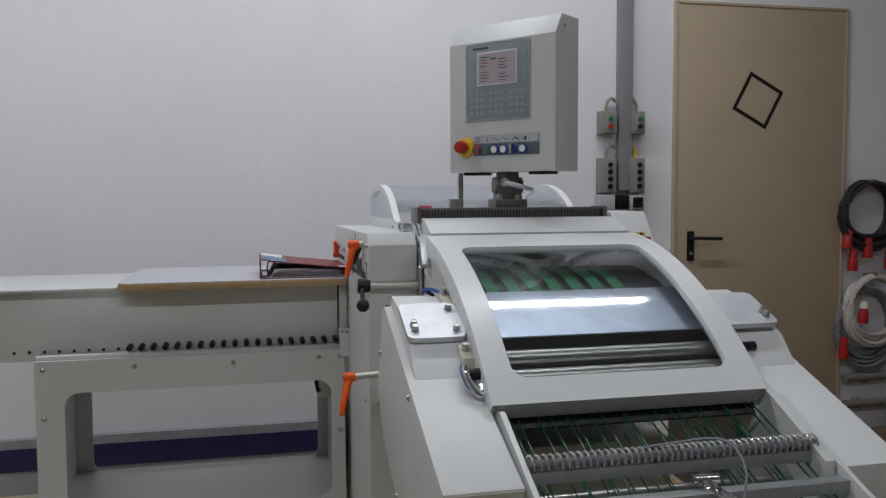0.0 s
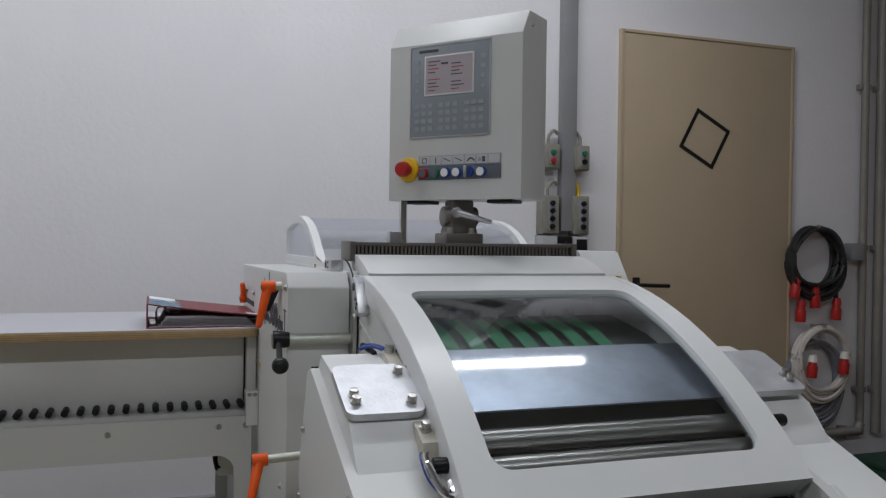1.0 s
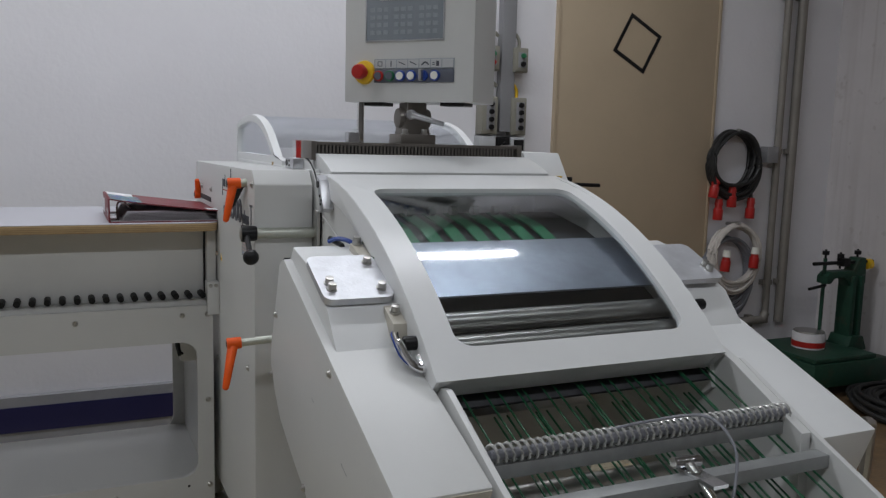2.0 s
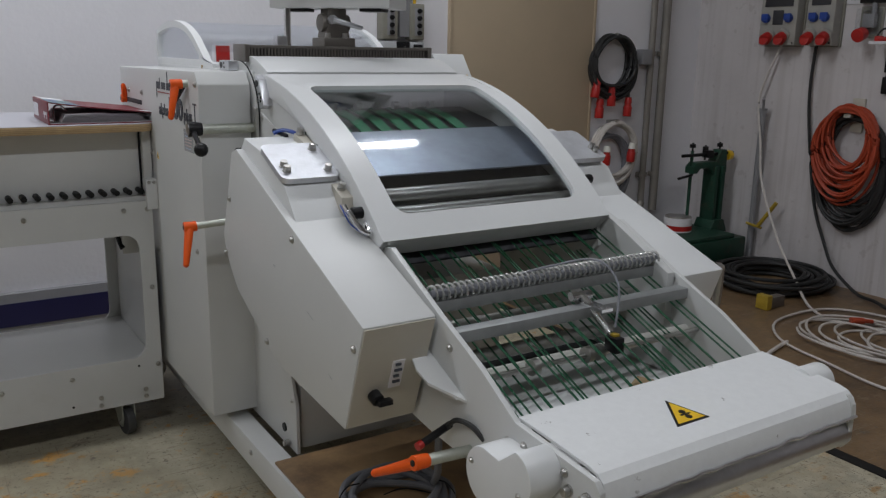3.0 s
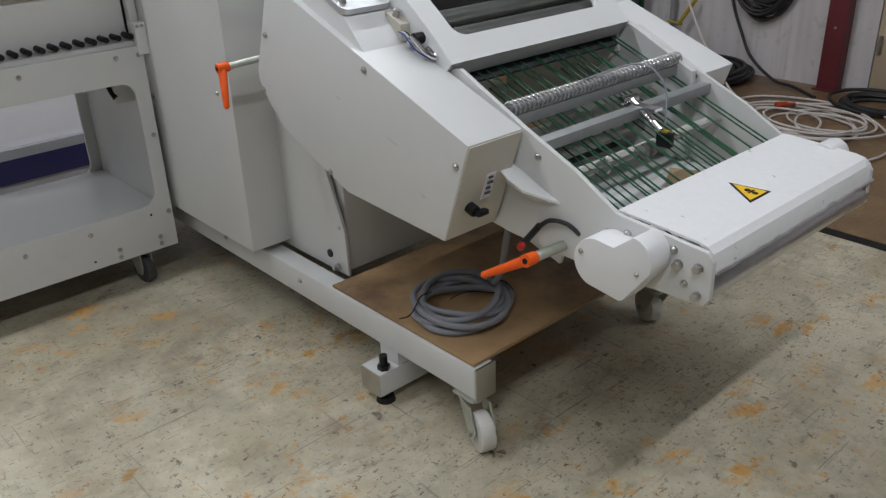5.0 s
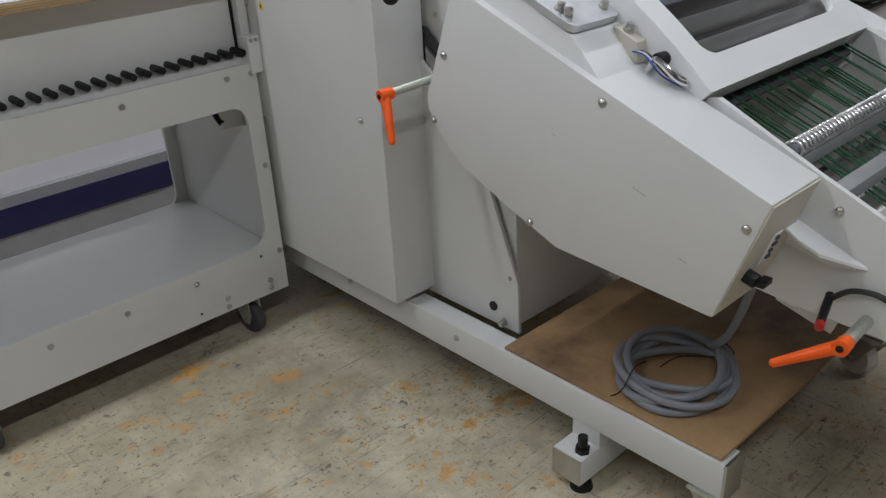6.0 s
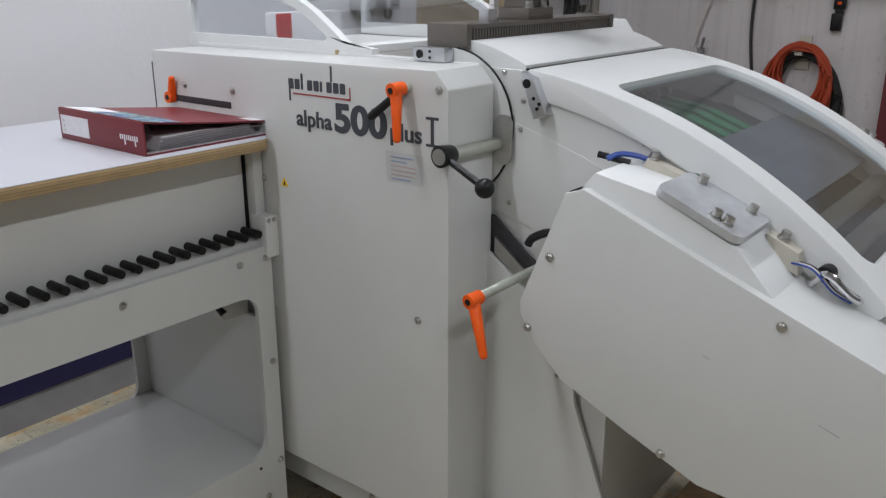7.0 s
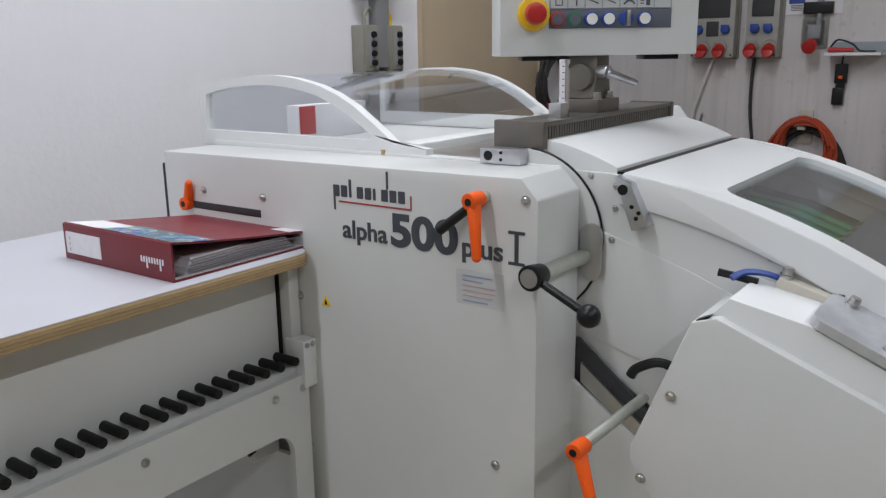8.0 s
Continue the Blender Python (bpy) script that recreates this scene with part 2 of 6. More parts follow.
def colour_print(m):
    """Blurred photo print: loose blue, green and white patches."""
    nt = m.node_tree
    for scale, colour, lo in ((38.0, (0.03, 0.05, 0.26), 0.50), (46.0, (0.10, 0.32, 0.34), 0.53), (60.0, (0.5, 0.52, 0.5), 0.57)):
        n = nt.nodes.new("ShaderNodeTexNoise")
        n.inputs["Scale"].default_value = scale
        n.inputs["Detail"].default_value = 4
        nt.links.new(nt.nodes["Texture Coordinate"].outputs["Object"], n.inputs["Vector"])
        r = nt.nodes.new("ShaderNodeMapRange")
        r.inputs["From Min"].default_value, r.inputs["From Max"].default_value = lo, lo + 0.06
        nt.links.new(n.outputs["Fac"], r.inputs["Value"])
        over_base(m, r.outputs[0], colour)


plywood_layers(M_PLY)
colour_print(M_PRINT)

M_CABLE_G = mat("grey_cable", (0.20, 0.205, 0.23), 0.5, 0, 0.08, 30.0)
M_TYRE = mat("dark_grey_tyre", (0.05, 0.05, 0.052), 0.55, 0, 0.1, 30.0)
M_CABLE_W = mat("white_cable", (0.62, 0.58, 0.54), 0.5, 0, 0.08, 30.0)
M_CABLE_B = mat("black_cable", (0.022, 0.022, 0.022), 0.55, 0, 0.15, 30.0)
M_CABLE_O = mat("red_orange_cable", (0.40, 0.055, 0.02), 0.5, 0, 0.1, 30.0)
M_SWITCH = mat("olive_grey_housing", (0.26, 0.25, 0.21), 0.55, 0, 0.08, 15.0)
M_SOCKET = mat("worn_grey_plastic", (0.36, 0.35, 0.32), 0.5, 0, 0.08, 15.0, 0.05, 120, 0.4, (0.24, 0.22, 0.19), (0.55, 0.75))
M_DUCT = mat("grey_duct", (0.26, 0.26, 0.27), 0.5, 0, 0.06, 10.0)
M_COLUMN = mat("dark_red_steel", (0.13, 0.02, 0.025), 0.5, 0, 0.12, 10.0)
M_SCALE = mat("green_cast_iron", (0.014, 0.055, 0.034), 0.5, 0, 0.25, 10.0, 0.2, 60, 0.4, (0.07, 0.045, 0.03), (0.56, 0.7))
M_NAVY = mat("navy_stripe", (0.015, 0.014, 0.075), 0.5, 0, 0.1, 6.0)
M_SKIRT = mat("grey_skirting", (0.30, 0.30, 0.32), 0.6, 0, 0.1, 6.0)
M_LCD = mat("lcd_screen", (0.42, 0.37, 0.40), 0.3, 0, 0.04, 10.0)
M_CEIL = mat("unseen_ceiling_low_fill", (0.34, 0.34, 0.33), 0.9, 0, 0.04, 2.0)
M_CARD = mat("cardboard", (0.42, 0.30, 0.17), 0.8, 0, 0.1, 12.0)
M_NYLON = mat("white_nylon", (0.62, 0.61, 0.57), 0.5, 0, 0.08, 20.0)
M_WINDOW = clear_sheet("tinted_acrylic", (0.72, 0.76, 0.77), 0.08, 0.17)
M_CLEAR = clear_sheet("clear_acrylic", (0.93, 0.94, 0.95), 0.05, 0.04)
M_STICKER = clear_sheet("clear_sticker", (0.93, 0.93, 0.94), 0.3, 0.03)
# Bluish dark reflection is put into this bare metal's colour.
M_DEFLECT = mat("deflector_metal_with_blue_reflection", (0.40, 0.44, 0.52), 0.34, 0.85, 0.14, 14.0, 0.15, 150)
M_SPIRAL = mat("glossy_spiral_plastic", (0.60, 0.60, 0.58), 0.14, 0.45, 0.1, 40.0)
M_PIPE = mat("galvanised_pipe", (0.27, 0.25, 0.225), 0.55, 0.3, 0.1, 10.0)


def glow(name, colour, strength):
    m = bpy.data.materials.new(name)
    m.use_nodes = True
    b = m.node_tree.nodes["Principled BSDF"]
    b.inputs["Emission Color"].default_value = (*colour, 1)
    b.inputs["Emission Strength"].default_value = strength
    return m


M_TUBE = glow("fluorescent_tube", (0.93, 0.98, 1.0), 9.0)

# ---- mesh helpers ----
ORIGIN = {}


def finish(bm, bev=0.0, seg=2, angle=30):
    if bev > 0:
        bmesh.ops.remove_doubles(bm, verts=bm.verts[:], dist=1e-5)
        bm.normal_update()
        es = [e for e in bm.edges if len(e.link_faces) == 2 and e.calc_face_angle(0) > radians(angle)]
        bmesh.ops.bevel(bm, geom=es, offset=bev, segments=seg, profile=0.6, affect="EDGES", clamp_overlap=True)
    bmesh.ops.recalc_face_normals(bm, faces=bm.faces[:])
    return bm


def box(x0, x1, y0, y1, z0, z1, bev=0.0, seg=2):
    bm = bmesh.new()
    bmesh.ops.create_cube(bm, size=1)
    for v in bm.verts:
        v.co = Vector(((x0 + x1) / 2 + v.co.x * (x1 - x0), (y0 + y1) / 2 + v.co.y * (y1 - y0), (z0 + z1) / 2 + v.co.z * (z1 - z0)))
    return finish(bm, bev, seg)


def prism(pts, axis, a, b, bev=0.0, seg=2):
    """Polygon in the plane across the axis, pushed from a to b. Points: x -> (y, z), y -> (x, z), z -> (x, y)."""
    def place(p, w):
        return {"x": (w, p[0], p[1]), "y": (p[0], w, p[1]), "z": (p[0], p[1], w)}[axis]
    bm = bmesh.new()
    va = [bm.verts.new(place(p, a)) for p in pts]
    vb = [bm.verts.new(place(p, b)) for p in pts]
    bm.faces.new(va)
    bm.faces.new(vb[::-1])
    for i in range(len(pts)):
        j = (i + 1) % len(pts)
        bm.faces.new((va[i], vb[i], vb[j], va[j]))
    return finish(bm, bev, seg)


def rod(p, q, r, r2=None, seg=16, bev=0.0):
    p, q = Vector(p), Vector(q)
    bm = bmesh.new()
    d = q - p
    bmesh.ops.create_cone(bm, cap_ends=True, segments=seg, radius1=r, radius2=r if r2 is None else r2, depth=d.length)
    bmesh.ops.transform(bm, verts=bm.verts[:], matrix=Matrix.Translation((p + q) / 2) @ d.to_track_quat("Z", "Y").to_matrix().to_4x4())
    if bev:
        finish(bm, bev, 2, 50)
    return bm


def ball(c, r, seg=16):
    bm = bmesh.new()
    bmesh.ops.create_uvsphere(bm, u_segments=seg, v_segments=seg // 2, radius=r)
    bmesh.ops.translate(bm, verts=bm.verts[:], vec=c)
    return bm


def smooth_path(pts, n=8, closed=False):
    """Catmull-Rom through the points."""
    pts = [Vector(p) for p in pts]
    k = len(pts)
    out = []
    for i in range(k if closed else k - 1):
        p0 = pts[(i - 1) % k] if closed or i > 0 else pts[0]
        p1, p2 = pts[i], pts[(i + 1) % k]
        p3 = pts[(i + 2) % k] if closed or i + 2 < k else pts[-1]
        for j in range(n):
            t = j / n
            out.append(0.5 * ((2 * p1) + (p2 - p0) * t + (2 * p0 - 5 * p1 + 4 * p2 - p3) * t * t + (3 * p1 - p0 - 3 * p2 + p3) * t ** 3))
    if not closed:
        out.append(pts[-1])
    return out


def tube(pts, r, seg=8, closed=False):
    bm = bmesh.new()
    pts = [Vector(p) for p in pts]
    k = len(pts)
    rings = []
    up = Vector((0, 0, 1))
    for i in range(k):
        a = pts[i - 1] if i > 0 or closed else pts[0]
        b = pts[(i + 1) % k] if i < k - 1 or closed else pts[-1]
        t = (b - a).normalized() if (b - a).length > 1e-9 else Vector((1, 0, 0))
        side = t.cross(up)
        if side.length < 0.2:
            side = t.cross(Vector((0.3, 1, 0)))
        side.normalize()
        u = side.cross(t)
        rings.append([bm.verts.new(pts[i] + (side * math.cos(q) + u * math.sin(q)) * r) for q in [2 * math.pi * s / seg for s in range(seg)]])
    for i in range(k if closed else k - 1):
        A, B = rings[i], rings[(i + 1) % k]
        for s in range(seg):
            bm.faces.new((A[s], A[(s + 1) % seg], B[(s + 1) % seg], B[s]))
    if not closed:
        bm.faces.new(rings[0][::-1])
        bm.faces.new(rings[-1])
    bmesh.ops.recalc_face_normals(bm, faces=bm.faces[:])
    return bm


def sheet(profile, x0, x1, thick, bev=0.0):
    """A bent sheet: a line in y and z, wide in x, thick downwards along its normal."""
    k = len(profile)
    low = []
    for i, (y, z) in enumerate(profile):
        a, b = profile[max(i - 1, 0)], profile[min(i + 1, k - 1)]
        d = Vector((b[0] - a[0], b[1] - a[1])).normalized()
        n = Vector((d.y, -d.x))
        if n.y > 0:
            n = -n
        low.append((y + n.x * thick, z + n.y * thick))
    return prism(list(profile) + low[::-1], "x", x0, x1, bev, 1)


def rounded(u0, u1, v0, v1, r, m=10, c=6):
    """Outline of a rounded rectangle, the same number of points for any size."""
    out = []
    corners = [((u1 - r, v0 + r), -90), ((u1 - r, v1 - r), 0), ((u0 + r, v1 - r), 90), ((u0 + r, v0 + r), 180)]
    for k, ((cu, cv), a0) in enumerate(corners):
        for i in range(c + 1):
            a = radians(a0 + 90 * i / c)
            out.append((cu + r * math.cos(a), cv + r * math.sin(a)))
        nu, nv = corners[(k + 1) % 4][0]
        a = radians(a0 + 90)
        s = (cu + r * math.cos(a), cv + r * math.sin(a))
        e = (nu + r * math.cos(a), nv + r * math.sin(a))
        for i in range(1, m):
            t = i / m
            out.append((s[0] + (e[0] - s[0]) * t, s[1] + (e[1] - s[1]) * t))
    return out


def ring(outer, inner, at, thick, lip=0.0):
    """A frame between two outlines on any surface; at(u, v, d) gives the place at depth d under it."""
    bm = bmesh.new()
    loops = [[bm.verts.new(at(u, v, d)) for u, v in ol] for ol, d in ((outer, 0), (inner, 0), (inner, thick), (outer, thick + lip))]
    n = len(outer)
    for a in range(4):
        A, B = loops[a], loops[(a + 1) % 4]
        for i in range(n):
            j = (i + 1) % n
            bm.faces.new((A[i], A[j], B[j], B[i]))
    return finish(bm)


def flat_shade(me, angle=24):
    me.polygons.foreach_set("use_smooth", [True] * len(me.polygons))
    me.set_sharp_from_angle(angle=radians(angle))


def origin_of(parent):
    return ORIGIN.get(parent.name, Vector((0, 0, 0)))


def part(name, bm, material, parent, label=""):
    """A bmesh in room coordinates as one mesh object under a thing or a part."""
    o = origin_of(parent)
    bmesh.ops.translate(bm, verts=bm.verts[:], vec=-o)
    me = bpy.data.meshes.new(name)
    bm.to_mesh(me)
    bm.free()
    flat_shade(me)
    me.materials.append(material)
    ob = new(name, me)
    ob.parent = parent
    ORIGIN[ob.name] = o
    if label:
        tagged(ob, label)
    return ob


def thing(name, base, label, category, group=""):
    ob = new(name)
    ob.empty_display_size = 0.1
    ob.location = base
    ORIGIN[ob.name] = Vector(base)
    return tagged(ob, label, category, group)


def solo(name, bm, material, label, category="", group="", kind="", base=None):
    """A thing or a piece of the setting that is one mesh."""
    o = Vector(base) if base else Vector((0, 0, 0))
    bmesh.ops.translate(bm, verts=bm.verts[:], vec=-o)
    me = bpy.data.meshes.new(name)
    bm.to_mesh(me)
    bm.free()
    flat_shade(me)
    me.materials.append(material)
    ob = new(name, me)
    ob.location = o
    ORIGIN[ob.name] = o
    return tagged(ob, label, category, group, kind)


def join(*bms):
    out = bmesh.new()
    for b in bms:
        me = bpy.data.meshes.new("tmp")
        b.to_mesh(me)
        b.free()
        out.from_mesh(me)
        bpy.data.meshes.remove(me)
    return out


def shared_bolt(r, dome=True):
    bm = rod((0, 0, -0.002), (0, 0, r * 0.35), r * 1.25, None, 14)
    b2 = rod((0, 0, r * 0.35), (0, 0, r * 0.95), r, r * 0.6 if dome else r * 0.95, 14)
    h = r * (0.95 if dome else 1.7)
    if not dome:
        b2.free()
        b2 = rod((0, 0, r * 0.35), (0, 0, h), r, r * 0.96, 16, r * 0.08)
    b3 = rod((0, 0, h * 1.003), (0, 0, h * 1.015), r * 0.42, r * 0.42, 6)
    bm = join(bm, b2, b3)
    me = bpy.data.meshes.new("bolt")
    bm.to_mesh(me)
    bm.free()
    flat_shade(me, 40)
    me.materials.append(M_STEEL)
    return me


BOLT = shared_bolt(0.0065)
BOLT_S = shared_bolt(0.0045)
BOLT_CAP = shared_bolt(0.008, False)


def bolt(parent, at, normal, me=None, name="bolt"):
    ob = new(name, me or BOLT)
    ob.parent = parent
    q = Vector(normal).to_track_quat("Z", "Y").to_matrix().to_4x4()
    ob.matrix_local = Matrix.Translation(Vector(at) - origin_of(parent)) @ q
    return ob


def arc(cy, cz, r, a0, a1, n=14):
    return [(cy + r * math.cos(radians(a0 + (a1 - a0) * i / n)), cz + r * math.sin(radians(a0 + (a1 - a0) * i / n))) for i in range(n + 1)]


def lettering(name, text, size, at, parent, material, right=(0, -1, 0), up=(0, 0, 1), depth=0.0008, bold=0.0, wide=1.0):
    """Raised built-in font letters; right and up give the reading direction."""
    cu = bpy.data.curves.new(name, "FONT")
    cu.body = text
    cu.size = size
    cu.extrude = depth
    cu.offset = bold
    tmp = bpy.data.objects.new("tmp", cu)
    scene.collection.objects.link(tmp)
    me = bpy.data.meshes.new_from_object(tmp.evaluated_get(bpy.context.evaluated_depsgraph_get()))
    bpy.data.objects.remove(tmp)
    r, u = Vector(right).normalized(), Vector(up).normalized()
    m = Matrix((r, u, r.cross(u))).transposed().to_4x4()
    m.translation = Vector(at) - origin_of(parent)
    me.transform(m @ Matrix.Diagonal((wide, 1, 1, 1)))
    me.name = name
    me.materials.clear()
    me.materials.append(material)
    ob = new(name, me)
    ob.parent = parent
    ORIGIN[ob.name] = origin_of(parent)
    return ob


# ---- the room ----
def room_box(name, x0, x1, y0, y1, z0, z1, material, label):
    return solo(name, box(x0, x1, y0, y1, z0, z1), material, label, "", "", "structure")


room_box("floor", -4.0, 1.785, -6.0, 1.58, -0.1, 0.0, M_FLOOR, "worn pale concrete floor with scuffs and ochre stains")
room_box("floor_east", 1.835, 3.72, -6.0, 1.58, -0.1, -0.002, M_FLOOR_E, "brown worn floor with dark stains")
room_box("trim", 1.785, 1.835, -6.0, 1.58, -0.1, 0.003, M_RUBBER, "black joint strip between two floors")
wall_n = room_box("wall_north", -4.0, 1.805, 1.58, 1.78, -0.1, 3.4, M_WALL, "white plaster wall with faint roller texture")
part("wall_piece", box(1.805, 2.796, 1.58, 1.78, 2.28, 3.4), M_WALL, wall_n)
part("wall_piece", box(2.796, 3.92, 1.58, 1.78, -0.1, 3.4), M_WALL, wall_n)
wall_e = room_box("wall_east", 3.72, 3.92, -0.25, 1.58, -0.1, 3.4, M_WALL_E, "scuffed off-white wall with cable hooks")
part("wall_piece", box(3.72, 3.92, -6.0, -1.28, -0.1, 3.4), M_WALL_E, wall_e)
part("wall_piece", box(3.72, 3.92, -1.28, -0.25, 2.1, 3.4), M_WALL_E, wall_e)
# Unseen walls and ceiling close the room; their dark tones cut fill light.
room_box("wall_south", -4.0, 3.72, -6.2, -6.0, -0.1, 3.4, M_FARWALL, "unseen dull grey wall, toned to limit bounced light")
room_box("wall_west", -4.2, -4.0, -6.0, 1.78, -0.1, 3.4, M_FARWALL, "unseen dull grey wall, toned to limit bounced light")
room_box("ceiling", -4.2, 3.92, -6.2, 1.78, 3.4, 3.5, M_CEIL, "unseen grey workshop ceiling, toned to limit bounced light")
skirt = room_box("baseboard", -4.0, 1.40, 1.545, 1.578, 0.0, 0.245, M_SKIRT, "grey painted skirting with navy stripe")
part("stripe", box(-4.0, 1.40, 1.541, 1.545, 0.105, 0.205), M_NAVY, skirt, "navy blue stripe")

# ceiling tubes: first set by its hood reflection, three unseen ones added for brightness
for lx, ly, power in ((0.55, 0.47, 40), (-2.25, 0.47, 32), (-1.9, -2.4, 36), (0.9, -2.4, 27)):
    lamp = thing("ceiling_light", (lx, ly, 3.4), "unseen long white fluorescent ceiling fitting, lit", "ceiling light", "ceiling lights")
    part("housing", box(lx - 1.30, lx + 1.30, ly - 0.06, ly + 0.06, 3.34, 3.398, 0.01), M_WHITE, lamp)
    for s in (-0.64, 0.64):
        part("tube", rod((lx + s - 0.62, ly, 3.315), (lx + s + 0.62, ly, 3.315), 0.013), M_TUBE, lamp)
    la = bpy.data.lights.new("tube_light", "AREA")
    la.shape, la.size, la.size_y, la.energy, la.color = "RECTANGLE", 2.50, 0.09, power, TUBE_TINT
    lo = new("tube_light", la)
    lo.location = (lx, ly, 3.295)

# door in the north wall
door = solo("door_1", box(1.81, 2.791, 1.562, 1.602, 0.012, 2.27, 0.003), M_DOOR, "closed beige painted steel door with black handle", "", "", "structure", (2.298, 1.58, 0))
part("handle_plate", box(1.874, 1.912, 1.552, 1.5625, 0.96, 1.113, 0.004), M_BLACK, door)
part("lever", tube(smooth_path([(1.893, 1.556, 1.078), (1.893, 1.505, 1.078), (1.909, 1.498, 1.078), (1.964, 1.498, 1.076), (2.039, 1.5, 1.074)], 6), 0.0095), M_BLACK, door)
part("keyhole", rod((1.893, 1.553, 0.998), (1.893, 1.549, 0.998), 0.009), M_STEEL, door)
tape = [(2.135, 1.749), (2.230, 1.927), (2.408, 1.832), (2.313, 1.654)]
for i in range(4):
    a, b = Vector(tape[i]), Vector(tape[(i + 1) % 4])
    n = Vector((-(b - a).y, (b - a).x)).normalized() * 0.009
    e = (b - a).normalized() * 0.009
    part("tape_strip", prism([(a - n - e)[:], (b - n + e)[:], (b + n + e)[:], (a + n - e)[:]], "y", 1.5598 - 0.0004 * i, 1.5615), M_BLACK, door, "black tape mark")
solo("trim", join(box(1.793, 1.81, 1.556, 1.6, 0, 2.285, 0.003), box(2.791, 2.808, 1.556, 1.6, 0, 2.285, 0.003), box(1.81, 2.791, 1.556, 1.6, 2.27, 2.285, 0.003)), M_DOOR, "beige steel door frame", "", "", "structure")
door_e = solo("door_2", box(3.725, 3.76, -1.275, -0.255, 0.01, 2.09, 0.003), M_DOOR, "beige steel door beside the red column", "", "", "structure", (3.74, -0.73, 0))
part("hinge", rod((3.722, -0.275, 0.22), (3.722, -0.275, 0.32), 0.012), M_STEEL, door_e)

# ---- the finishing machine ----
mach = thing("print_finishing_machine", (0.45, 0.0, 0.0), "light grey sheet-metal print finishing machine on castors with arched clear hood", "machine")

# trolley
trolley = part("trolley", join(box(0.05, 0.112, -0.905, 1.0, 0.135, 0.217, 0.005), box(0.795, 0.857, -0.905, 1.0, 0.135, 0.217, 0.005),
                               box(0.112, 0.795, -0.43, -0.37, 0.157, 0.214, 0.005), box(0.112, 0.795, 0.9, 0.96, 0.157, 0.214, 0.005)), M_PAINT, mach)
part("end_cap", box(0.049, 0.113, -0.911, -0.904, 0.130, 0.220, 0.002), M_STEEL, trolley, "bare grey metal end plate")
part("deck_board", box(0.058, 0.850, -0.893, -0.335, 0.2175, 0.2255, 0.002), M_BOARD, trolley, "brown scuffed hardboard sheet")
for yy in (-0.18, 0.25, 0.6):
    bolt(trolley, (0.05, yy, 0.185), (-1, 0, 0), BOLT)


def castor(parent, x, y, lead, r, w, top, tyre=None):
    c = part("castor", join(box(x - 0.035, x + 0.035, y - 0.035, y + 0.035, top - 0.006, top), rod((x, y, top - 0.022), (x, y, top - 0.006), 0.026)), M_ZINC, parent)
    wx, wy = x + lead[0], y + lead[1]
    d = Vector((lead[0], lead[1], 0)).normalized()
    s = Vector((-d.y, d.x, 0))
    for k in (-1, 1):
        o = Vector((x, y, 0)) + s * (w * 0.72) * k
        q = Vector((wx, wy, 0)) + s * (w * 0.72) * k
        t = s * 0.0025
        bm = bmesh.new()
        pts = [(o + d * -0.032, top - 0.018), (o + d * 0.038, top - 0.018), (q + d * 0.020, r + 0.012), (q + d * 0.010, r - 0.014), (q - d * 0.012, r - 0.012)]
        va = [bm.verts.new((p.x + t.x, p.y + t.y, z)) for p, z in pts]
        vb = [bm.verts.new((p.x - t.x, p.y - t.y, z)) for p, z in pts]
        bm.faces.new(va), bm.faces.new(vb[::-1])
        for i in range(5):
            bm.faces.new((va[i], va[(i + 1) % 5], vb[(i + 1) % 5], vb[i]))
        part("fork", finish(bm), M_ZINC, c)
    cc = Vector((wx, wy, r))
    part("wheel", rod(cc - s * w / 2, cc + s * w / 2, r, None, 28, 0.005), tyre or M_NYLON, c, "dark grey rubber wheel" if tyre else "pale nylon wheel")
    part("axle", rod(cc - s * (w * 0.95), cc + s * (w * 0.95), 0.008, None, 8), M_STEEL, c)
    return c


castor(trolley, 0.078, -0.870, (-0.018, -0.046), 0.049, 0.036, 0.134)
castor(trolley, 0.826, -0.868, (0.012, 0.03), 0.049, 0.036, 0.134)
castor(trolley, 0.082, 0.93, (-0.02, 0.03), 0.049, 0.036, 0.134)
castor(trolley, 0.826, 0.93, (0.02, 0.03), 0.049, 0.036, 0.134)
for sx, x0, x1, fx in ((-1, -0.012, 0.05, 0.018), (1, 0.857, 0.93, 0.9)):
    leg = part("outrigger", box(x0, x1, -0.632, -0.568, 0.032, 0.096, 0.004) if sx > 0 else join(box(-0.012, 0.20, -0.620, -0.543, 0.028, 0.096, 0.004), box(0.052, 0.11, -0.618, -0.545, 0.096, 0.137)), M_PAINT, trolley)
    part("levelling_bolt", join(rod((fx, -0.6, 0.096), (fx, -0.6, 0.136), 0.011, None, 12), rod((fx, -0.6, 0.096), (fx, -0.6, 0.108), 0.017, None, 6)), M_BLACK, leg)
    part("foot_pad", join(rod((fx, -0.6, 0.0), (fx, -0.6, 0.014), 0.026, 0.022, 18), rod((fx, -0.6, 0.014), (fx, -0.6, 0.032), 0.009)), M_RUBBER, leg)
    if sx < 0:
        part("end_cap", box(-0.0145, -0.0118, -0.619, -0.544, 0.029, 0.095, 0.001), M_STEEL, leg)

